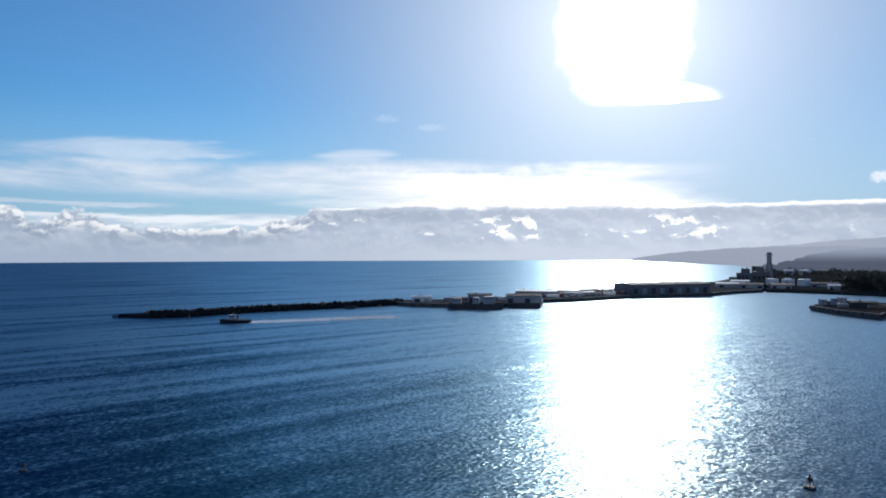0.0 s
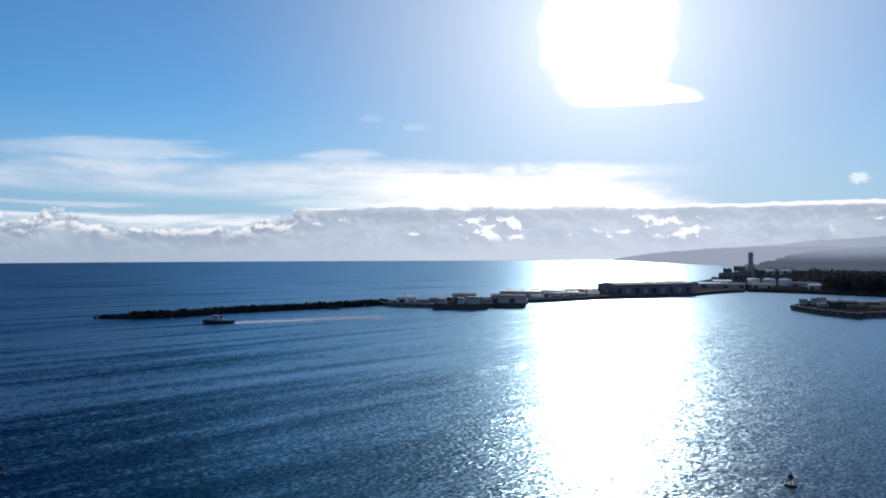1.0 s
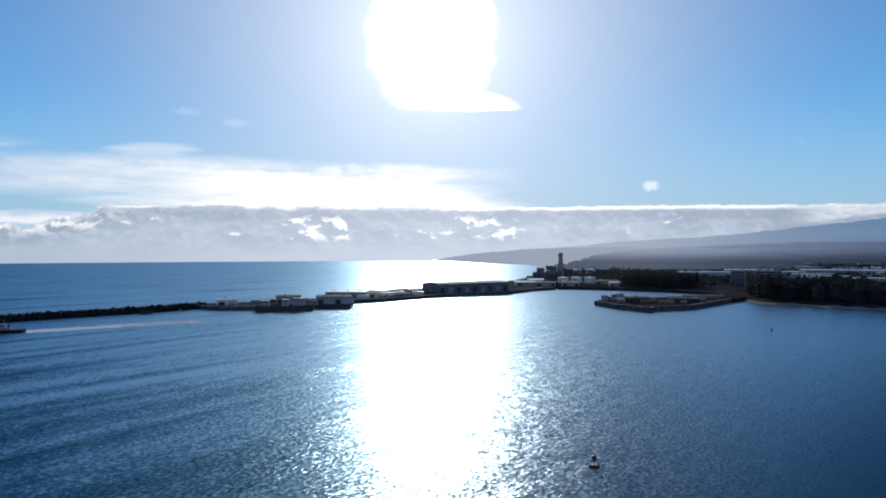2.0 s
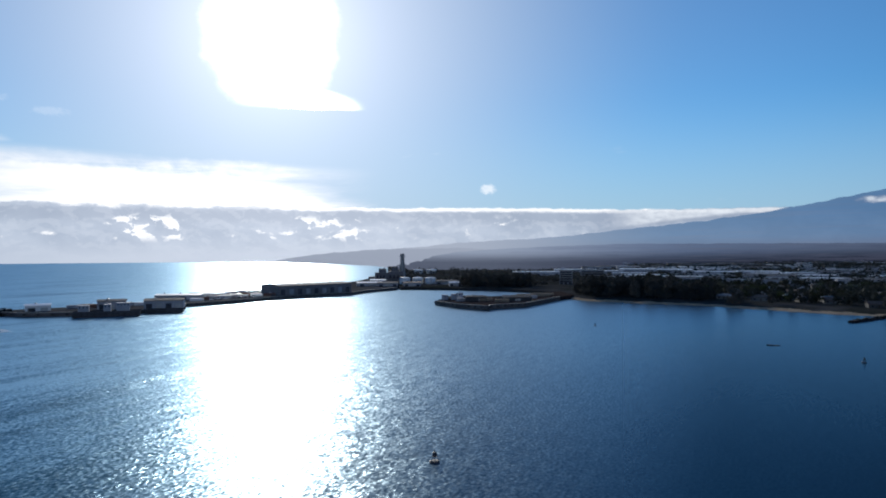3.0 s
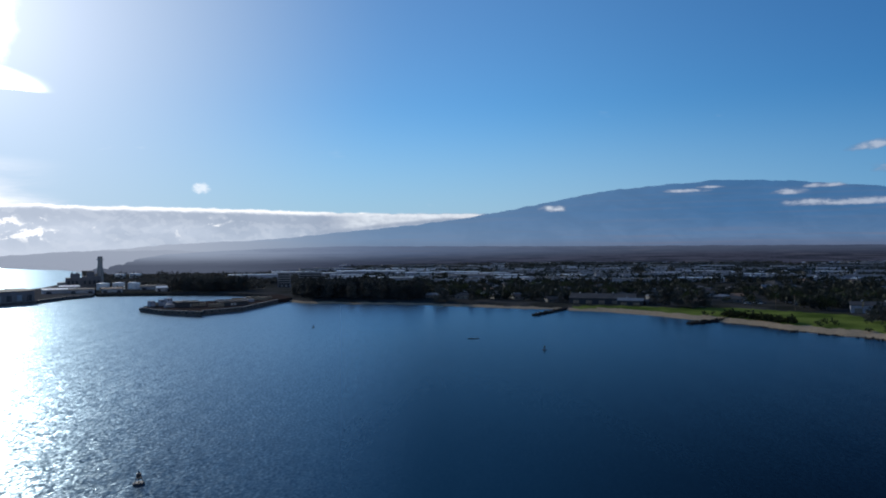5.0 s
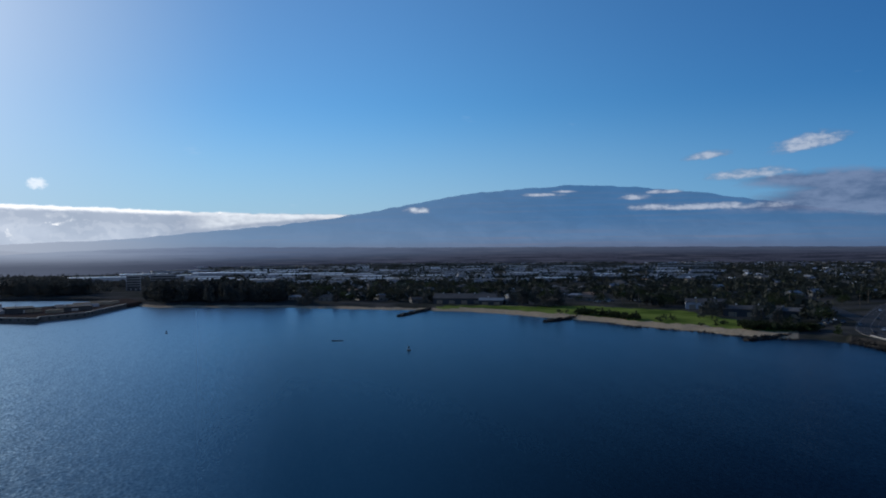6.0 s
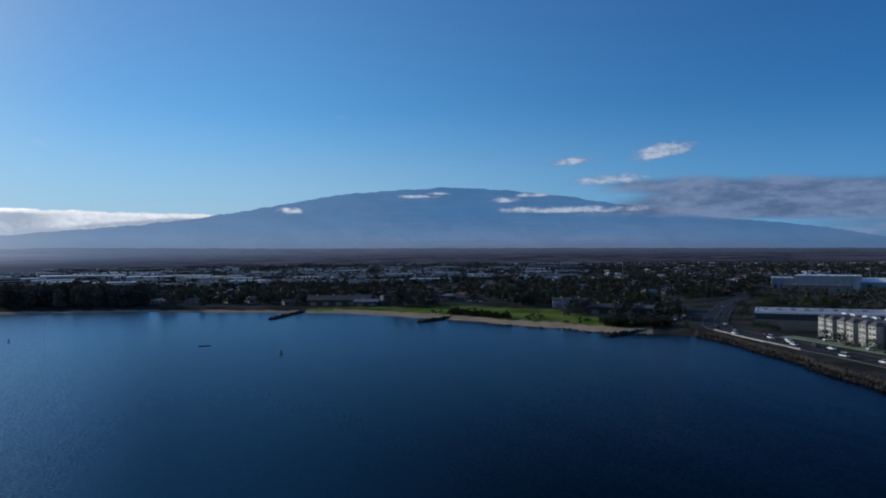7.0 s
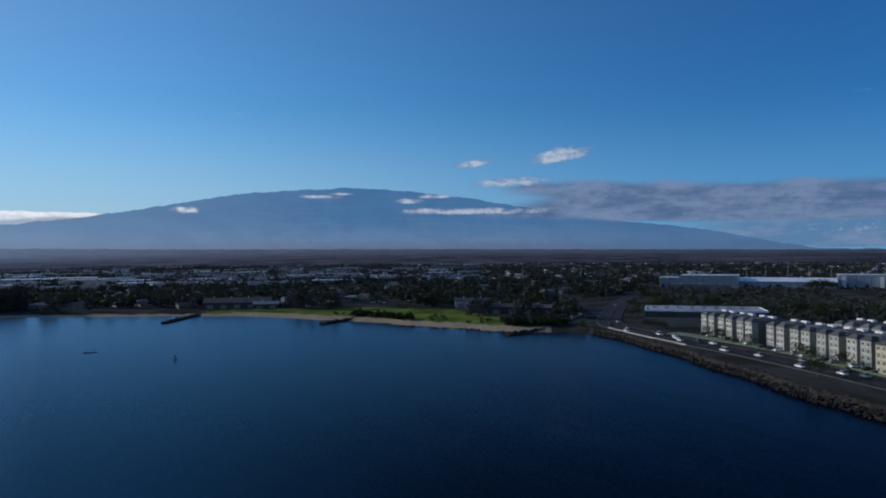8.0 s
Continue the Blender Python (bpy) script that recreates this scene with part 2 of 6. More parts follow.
def sea_material():
    mt = bpy.data.materials.new("sea_water")
    mt.use_nodes = True
    N = Nodes(mt.node_tree)
    p = N.add("ShaderNodeNewGeometry").outputs["Position"]
    rot = N.add("ShaderNodeMapping")
    rot.inputs["Rotation"].default_value = (0, 0, radians(-39.7))
    N.link(p, rot.inputs[0])
    sep = N.add("ShaderNodeSeparateXYZ")
    N.link(rot.outputs[0], sep.inputs[0])
    x, y, _ = sep.outputs
    gust = N.noise(N.xyz(N.m("MULTIPLY", x, 0.004), N.m("MULTIPLY", y, 0.012), 1.0), 1.0, 3.0, 0.5)

    def slopes(sx, sy, seed, detail, rough, warp=0.0):
        """Wave slopes at one scale: a random vector round zero."""
        n = N.add("ShaderNodeTexNoise")
        N.link(N.xyz(N.m("MULTIPLY", x, sx), N.m("MULTIPLY", y, sy), seed), n.inputs["Vector"])
        n.inputs["Scale"].default_value, n.inputs["Detail"].default_value = 1.0, detail
        n.inputs["Roughness"].default_value, n.inputs["Distortion"].default_value = rough, warp
        s = N.add("ShaderNodeSeparateXYZ")
        N.link(n.outputs["Color"], s.inputs[0])
        return N.m("SUBTRACT", s.outputs[0], 0.5), N.m("SUBTRACT", s.outputs[1], 0.5)
    psep = N.add("ShaderNodeSeparateXYZ")
    N.link(p, psep.inputs[0])
    flat = N.add("ShaderNodeVectorMath")
    flat.operation = "NORMALIZE"
    N.link(N.xyz(psep.outputs[0], psep.outputs[1]), flat.inputs[0])
    sea = N.add("ShaderNodeVectorMath")
    sea.operation = "DOT_PRODUCT"
    N.link(flat.outputs[0], sea.inputs[0])
    sea.inputs[1].default_value = at(-20.0, 1.0)
    seaward = sea.outputs["Value"]  # 1 towards the open sea, less in the lee of the land
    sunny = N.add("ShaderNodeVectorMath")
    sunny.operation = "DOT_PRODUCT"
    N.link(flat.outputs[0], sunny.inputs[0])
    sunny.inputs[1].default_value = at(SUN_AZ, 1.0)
    sunward = sunny.outputs["Value"]  # 1 along the sun's bearing; raises the mirror share to paint the glitter
    leftward = N.add("ShaderNodeVectorMath")
    leftward.operation = "DOT_PRODUCT"
    N.link(flat.outputs[0], leftward.inputs[0])
    leftward.inputs[1].default_value = at(-60.0, 1.0)
    off_glitter = N.ramp(leftward.outputs["Value"], 0.62, 0.92)  # 1 on bearings well left of the glitter, where mirrored light is painted down
    open_sea = N.ramp(seaward, 0.80, 0.95, 0.08, 1.0)
    s1, s2 = slopes(0.007, 0.080, 0.0, 2.0, 0.45, 0.25)
    c1, c2 = slopes(0.14, 0.34, 4.0, 3.0, 0.6, 0.2)
    r1, r2 = slopes(0.9, 1.4, 8.0, 3.0, 0.65)
    lee = N.ramp(seaward, 0.34, 0.80, 0.14, 1.0)
    amp = N.m("MULTIPLY", N.m("MULTIPLY_ADD", gust, 1.0, 0.5), lee)
    along = N.m("MULTIPLY", N.m("MULTIPLY_ADD", c1, 0.22, N.m("MULTIPLY", r1, 1.0)), amp)
    across = N.m("MULTIPLY_ADD", N.m("MULTIPLY", s2, open_sea), 0.58, N.m("MULTIPLY", N.m("MULTIPLY_ADD", c2, 0.24, N.m("MULTIPLY", r2, 0.88)), amp))
    back = N.add("ShaderNodeVectorRotate")
    back.rotation_type = "Z_AXIS"
    N.link(N.xyz(along, across, 1.0), back.inputs["Vector"])
    # far out, normals are tilted shorewards so the water mirrors higher sky
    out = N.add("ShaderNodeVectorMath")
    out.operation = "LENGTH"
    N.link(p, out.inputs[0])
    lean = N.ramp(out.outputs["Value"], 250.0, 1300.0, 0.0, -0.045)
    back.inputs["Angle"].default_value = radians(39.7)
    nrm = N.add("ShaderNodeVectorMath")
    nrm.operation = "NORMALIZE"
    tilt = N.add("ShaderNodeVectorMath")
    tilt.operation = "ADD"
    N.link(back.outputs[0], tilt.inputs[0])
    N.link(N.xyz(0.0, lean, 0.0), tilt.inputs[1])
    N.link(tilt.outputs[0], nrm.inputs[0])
    body, gloss, mx = N.add("ShaderNodeBsdfDiffuse"), N.add("ShaderNodeBsdfGlossy"), N.add("ShaderNodeMixShader")
    # body colours vary by bearing: mirrored sky and scattered sun painted in
    navy = N.mix(N.ramp(gust, 0.3, 0.7), (0.0007, 0.0018, 0.006), (0.0010, 0.0028, 0.0095))
    blue = N.mix(N.ramp(gust, 0.3, 0.7), (0.0003, 0.013, 0.050), (0.0006, 0.020, 0.066))
    sunlit_teal = N.mix(N.ramp(gust, 0.3, 0.7), (0.010, 0.070, 0.105), (0.014, 0.088, 0.130))
    clear = N.mix(off_glitter, sunlit_teal, blue)
    basin = N.mix(N.ramp(gust, 0.3, 0.7), (0.006, 0.037, 0.076), (0.008, 0.048, 0.095))
    water = N.mix(N.ramp(seaward, -0.28, 0.46), navy, basin)
    N.link(N.mix(N.ramp(seaward, 0.62, 0.92), water, clear), body.inputs["Color"])
    N.link(N.ramp(seaward, 0.07, 0.69, 0.22, 0.30), gloss.inputs["Roughness"])
    # mirrored sky painted bluer on the open-sea bearings
    N.link(N.mix(N.ramp(seaward, 0.80, 0.96), (0.66, 0.86, 1.0), (0.50, 0.78, 1.0)), gloss.inputs["Color"])
    fres = N.add("ShaderNodeFresnel")
    N.link(N.ramp(sunward, 0.80, 0.95, 1.065, 1.25), fres.inputs["IOR"])
    for node in (body, gloss, fres):
        N.link(nrm.outputs[0], node.inputs["Normal"])
    # rough water mirrors less at low angles; the cap follows the bearing, painting it brighter sunwards
    N.link(N.m("MINIMUM", fres.outputs[0], N.m("MULTIPLY", N.ramp(off_glitter, 0, 1, 1.0, 0.6), N.ramp(sunward, 0.10, 0.70, 0.22, N.ramp(sunward, 0.72, 0.95, 0.43, 0.50)))), mx.inputs[0])
    N.link(body.outputs[0], mx.inputs[1])
    N.link(gloss.outputs[0], mx.inputs[2])
    N.link(mx.outputs[0], N.add("ShaderNodeOutputMaterial").inputs[0])
    return mt


def land_material():
    mt = bpy.data.materials.new("coastal_land")
    mt.use_nodes = True
    N = Nodes(mt.node_tree)
    p = N.add("ShaderNodeNewGeometry").outputs["Position"]

    def zone(key):
        n = N.add("ShaderNodeAttribute")
        n.attribute_name = key
        return n.outputs["Fac"]
    n1, n2, n3 = N.noise(p, 0.5, 5.0, 0.6), N.noise(p, 0.03, 4.0, 0.6), N.noise(p, 0.005, 4.0, 0.6)
    strip = N.add("ShaderNodeMapping")
    strip.inputs["Scale"].default_value = (0.0016, 0.006, 1.0)
    strip.inputs["Rotation"].default_value = (0, 0, radians(35))
    N.link(p, strip.inputs[0])
    fields = N.noise(strip.outputs[0], 1.0, 3.0, 0.5)
    town = N.mix(N.ramp(n2, 0.35, 0.65), (0.028, 0.031, 0.025), (0.062, 0.062, 0.062))
    field = N.mix(N.ramp(fields, 0.42, 0.56), (0.022, 0.022, 0.022), (0.058, 0.044, 0.045))
    field = N.mix(N.ramp(n3, 0.5, 0.7, 0.0, 0.6), field, (0.075, 0.064, 0.058))
    col = N.mix(zone("field"), town, field)
    grass = N.mix(N.ramp(n2, 0.36, 0.62), (0.050, 0.085, 0.018), (0.15, 0.195, 0.045))
    col = N.mix(zone("grass"), col, N.mix(N.ramp(n1, 0.3, 0.8, 0.0, 0.5), grass, (0.10, 0.13, 0.03)))
    sand = N.mix(N.ramp(n1, 0.3, 0.7), (0.26, 0.205, 0.14), (0.38, 0.31, 0.22))
    col = N.mix(zone("sand"), col, sand)
    rock = N.mix(N.ramp(n1, 0.35, 0.65), (0.022, 0.021, 0.020), (0.055, 0.050, 0.044))
    col = N.mix(zone("rock"), col, rock)
    b = N.add("ShaderNodeBsdfPrincipled")
    N.link(col, b.inputs["Base Color"])
    b.inputs["Roughness"].default_value, b.inputs["Specular IOR Level"].default_value = 0.95, 0.0
    bp = N.add("ShaderNodeBump")
    bp.inputs["Strength"].default_value, bp.inputs["Distance"].default_value = 0.7, 0.25
    N.link(n1, bp.inputs["Height"])
    N.link(bp.outputs[0], b.inputs["Normal"])
    N.link(b.outputs[0], N.add("ShaderNodeOutputMaterial").inputs[0])
    return mt


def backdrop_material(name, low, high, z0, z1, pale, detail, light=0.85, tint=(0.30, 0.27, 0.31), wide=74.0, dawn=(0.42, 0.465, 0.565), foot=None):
    """Far slopes as a plain glowing backdrop: miles of hazy air painted in, paler towards the morning light."""
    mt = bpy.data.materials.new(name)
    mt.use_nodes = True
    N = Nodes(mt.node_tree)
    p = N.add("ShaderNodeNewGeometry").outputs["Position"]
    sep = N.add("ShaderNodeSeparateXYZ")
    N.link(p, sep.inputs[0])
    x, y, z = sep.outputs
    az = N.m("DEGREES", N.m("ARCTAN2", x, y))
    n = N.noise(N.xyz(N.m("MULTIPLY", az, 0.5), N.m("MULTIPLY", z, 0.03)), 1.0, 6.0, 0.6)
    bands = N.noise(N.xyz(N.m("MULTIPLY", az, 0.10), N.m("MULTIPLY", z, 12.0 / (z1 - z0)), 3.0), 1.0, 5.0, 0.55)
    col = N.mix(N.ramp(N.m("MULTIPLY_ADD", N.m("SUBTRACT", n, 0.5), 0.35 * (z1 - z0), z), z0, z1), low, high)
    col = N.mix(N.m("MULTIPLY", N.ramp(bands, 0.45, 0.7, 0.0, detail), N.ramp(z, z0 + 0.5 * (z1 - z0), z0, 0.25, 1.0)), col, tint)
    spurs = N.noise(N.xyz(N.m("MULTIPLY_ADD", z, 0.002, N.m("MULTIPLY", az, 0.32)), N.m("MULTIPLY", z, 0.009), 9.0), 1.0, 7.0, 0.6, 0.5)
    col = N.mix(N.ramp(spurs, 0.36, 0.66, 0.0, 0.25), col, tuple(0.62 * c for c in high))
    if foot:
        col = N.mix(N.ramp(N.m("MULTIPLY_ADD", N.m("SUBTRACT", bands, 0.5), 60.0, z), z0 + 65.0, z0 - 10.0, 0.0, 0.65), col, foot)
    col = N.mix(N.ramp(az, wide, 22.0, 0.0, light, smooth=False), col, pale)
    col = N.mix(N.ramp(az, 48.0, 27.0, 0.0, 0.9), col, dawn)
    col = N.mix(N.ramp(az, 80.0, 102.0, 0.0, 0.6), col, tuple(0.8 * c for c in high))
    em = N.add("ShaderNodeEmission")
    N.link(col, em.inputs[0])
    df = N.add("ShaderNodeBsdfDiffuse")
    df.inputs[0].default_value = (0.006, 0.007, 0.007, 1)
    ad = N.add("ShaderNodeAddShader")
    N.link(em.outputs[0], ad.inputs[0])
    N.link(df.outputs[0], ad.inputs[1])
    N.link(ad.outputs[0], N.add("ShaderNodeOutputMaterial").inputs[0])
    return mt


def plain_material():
    """Fields and tree lines miles off as a glowing backdrop: thin long strips, haze painted in, paler and greyer
    towards the morning light.
    """
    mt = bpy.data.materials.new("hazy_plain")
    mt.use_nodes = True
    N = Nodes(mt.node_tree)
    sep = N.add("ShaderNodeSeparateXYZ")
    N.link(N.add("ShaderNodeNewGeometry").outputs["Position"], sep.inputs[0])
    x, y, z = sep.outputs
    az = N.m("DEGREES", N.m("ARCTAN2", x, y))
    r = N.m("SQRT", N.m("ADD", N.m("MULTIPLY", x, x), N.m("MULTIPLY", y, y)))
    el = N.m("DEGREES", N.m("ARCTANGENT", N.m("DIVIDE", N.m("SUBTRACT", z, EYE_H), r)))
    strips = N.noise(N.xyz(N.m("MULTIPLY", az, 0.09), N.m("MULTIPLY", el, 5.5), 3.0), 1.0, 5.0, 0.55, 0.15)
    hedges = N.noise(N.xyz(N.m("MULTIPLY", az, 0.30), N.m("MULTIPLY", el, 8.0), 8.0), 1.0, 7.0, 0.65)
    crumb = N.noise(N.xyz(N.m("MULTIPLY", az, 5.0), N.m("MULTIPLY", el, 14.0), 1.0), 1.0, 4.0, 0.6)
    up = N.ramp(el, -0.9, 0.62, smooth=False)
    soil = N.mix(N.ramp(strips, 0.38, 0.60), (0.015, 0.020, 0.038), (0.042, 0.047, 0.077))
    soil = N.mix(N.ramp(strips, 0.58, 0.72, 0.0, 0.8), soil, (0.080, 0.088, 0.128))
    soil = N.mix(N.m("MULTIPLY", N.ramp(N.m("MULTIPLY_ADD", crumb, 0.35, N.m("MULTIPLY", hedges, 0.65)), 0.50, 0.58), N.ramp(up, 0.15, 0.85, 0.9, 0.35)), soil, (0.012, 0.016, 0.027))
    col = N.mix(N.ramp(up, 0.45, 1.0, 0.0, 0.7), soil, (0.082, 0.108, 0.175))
    # painted haze: miles of sunlit air on the side of the sun
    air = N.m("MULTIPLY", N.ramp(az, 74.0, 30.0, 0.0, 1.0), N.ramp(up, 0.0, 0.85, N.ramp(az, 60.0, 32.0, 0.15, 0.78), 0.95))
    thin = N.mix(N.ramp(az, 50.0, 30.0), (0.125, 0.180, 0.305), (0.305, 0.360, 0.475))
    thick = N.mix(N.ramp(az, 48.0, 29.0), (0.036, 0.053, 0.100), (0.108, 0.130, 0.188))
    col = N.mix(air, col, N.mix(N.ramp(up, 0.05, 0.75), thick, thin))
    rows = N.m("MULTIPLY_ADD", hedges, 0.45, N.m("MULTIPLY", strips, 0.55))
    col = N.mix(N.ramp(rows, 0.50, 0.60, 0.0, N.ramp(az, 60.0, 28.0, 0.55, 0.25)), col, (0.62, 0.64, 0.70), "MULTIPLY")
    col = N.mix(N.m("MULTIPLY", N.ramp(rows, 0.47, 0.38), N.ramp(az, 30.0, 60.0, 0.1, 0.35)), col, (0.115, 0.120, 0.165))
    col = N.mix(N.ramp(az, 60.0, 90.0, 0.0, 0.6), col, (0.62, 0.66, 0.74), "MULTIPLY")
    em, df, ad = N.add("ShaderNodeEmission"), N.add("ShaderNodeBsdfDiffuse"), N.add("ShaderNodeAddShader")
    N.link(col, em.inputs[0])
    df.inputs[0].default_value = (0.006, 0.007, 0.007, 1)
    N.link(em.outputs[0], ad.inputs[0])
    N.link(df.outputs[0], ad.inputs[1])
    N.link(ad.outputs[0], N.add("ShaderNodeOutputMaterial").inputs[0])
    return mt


CONCRETE = surface("weathered_concrete", (0.24, 0.23, 0.21), (0.36, 0.35, 0.33), 0.8)
DARK_CONCRETE = surface("tide_stained_concrete", (0.06, 0.055, 0.05), (0.13, 0.12, 0.11), 0.7)
ROCK = surface("basalt_rock", (0.014, 0.0135, 0.013), (0.035, 0.033, 0.031), 0.6, bump=0.3, spec=0.15, shade=0.35)
ASPHALT = surface("asphalt", (0.021, 0.021, 0.023), (0.036, 0.035, 0.036), 0.5, spec=0.1)
PAINT_WHITE = surface("white_paint", (0.66, 0.66, 0.64), (0.80, 0.80, 0.78), 1.5, rough=0.5)
ROOF_WHITE = surface("white_metal_roof", (0.58, 0.60, 0.62), (0.76, 0.77, 0.78), 2.0, rough=0.38, spec=0.6, shade=0.2)
ROOF_DULL = surface("pale_grey_roof", (0.10, 0.11, 0.125), (0.175, 0.185, 0.20), 1.5, rough=0.5, shade=0.4)
ROOF_GREY = surface("grey_shingle_roof", (0.075, 0.075, 0.08), (0.14, 0.136, 0.132), 0.8, shade=0.4, spec=0.1)
ROOF_DARK = surface("dark_bitumen_roof", (0.035, 0.036, 0.04), (0.07, 0.07, 0.07), 1.2, shade=0.3)
ROOF_RUST = surface("rusty_sheet_roof", (0.13, 0.075, 0.05), (0.22, 0.15, 0.11), 1.2, shade=0.3)
WALL_GREY = surface("grey_sheet_wall", (0.27, 0.28, 0.31), (0.38, 0.39, 0.42), 2.0, rough=0.6, shade=0.2)
WALL_CREAM = surface("cream_stucco", (0.27, 0.272, 0.235), (0.37, 0.368, 0.315), 1.2, shade=0.15)
WALL_DULL = surface("weathered_house_wall", (0.10, 0.10, 0.095), (0.18, 0.175, 0.165), 1.2, shade=0.4)
WALL_YELLOW = surface("yellow_stucco", (0.34, 0.285, 0.17), (0.42, 0.355, 0.22), 1.2)
WALL_BROWN = surface("brown_block_wall", (0.20, 0.16, 0.115), (0.28, 0.225, 0.165), 1.0)
WALL_SHED = surface("weathered_shed_wall", (0.14, 0.133, 0.14), (0.22, 0.21, 0.215), 2.0, rough=0.8, spec=0.1)
WALL_DARK = surface("dark_panel_wall", (0.035, 0.036, 0.04), (0.065, 0.065, 0.07), 1.5)
GLASS = surface("window_glass", (0.02, 0.025, 0.03), (0.05, 0.06, 0.07), 2.0, rough=0.15, bump=0.0, spec=0.8)
STEEL = surface("galvanised_steel", (0.30, 0.31, 0.32), (0.42, 0.43, 0.44), 0.5, rough=0.45, metal=0.7)
HULL_DARK = surface("dark_hull_paint", (0.022, 0.024, 0.030), (0.05, 0.05, 0.055), 0.8, rough=0.5)
HULL_RUST = surface("rusty_hull_paint", (0.11, 0.05, 0.035), (0.19, 0.10, 0.07), 1.0)
RUBBER = surface("black_rubber", (0.015, 0.015, 0.015), (0.03, 0.03, 0.03), 0.3)
RED = surface("red_paint", (0.42, 0.06, 0.04), (0.52, 0.10, 0.07), 0.6, rough=0.5)
BARK = surface("bark", (0.07, 0.05, 0.035), (0.13, 0.10, 0.075), 0.3)
LEAF_DARK = surface("ironwood_foliage", (0.050, 0.053, 0.052), (0.085, 0.088, 0.078), 0.9, bump=0, shade=0.3, spec=0.1, through_light=0.25)
LEAF = surface("broadleaf_foliage", (0.022, 0.034, 0.016), (0.045, 0.060, 0.026), 0.9, bump=0, shade=0.4, spec=0.1, through_light=0.35)
TOWN_LEAF = surface("town_foliage", (0.030, 0.036, 0.030), (0.056, 0.061, 0.048), 0.9, bump=0, shade=0.4, spec=0.05, through_light=0.12)
LAWN = surface("pale_lawn", (0.13, 0.18, 0.10), (0.20, 0.25, 0.15), 0.8)
FOAM = surface("sea_foam", (0.58, 0.70, 0.80), (0.74, 0.84, 0.90), 1.0)
CAR_WHITE = surface("white_car_paint", (0.72, 0.72, 0.72), (0.80, 0.80, 0.80), 1.0, rough=0.25, bump=0)
CAR_GREY = surface("grey_car_paint", (0.16, 0.17, 0.18), (0.24, 0.25, 0.26), 1.0, rough=0.3, bump=0)
CAR_DARK = surface("dark_car_paint", (0.02, 0.02, 0.025), (0.04, 0.04, 0.05), 1.0, rough=0.25, bump=0)
LINE = surface("road_marking", (0.16, 0.16, 0.15), (0.32, 0.32, 0.30), 0.4)


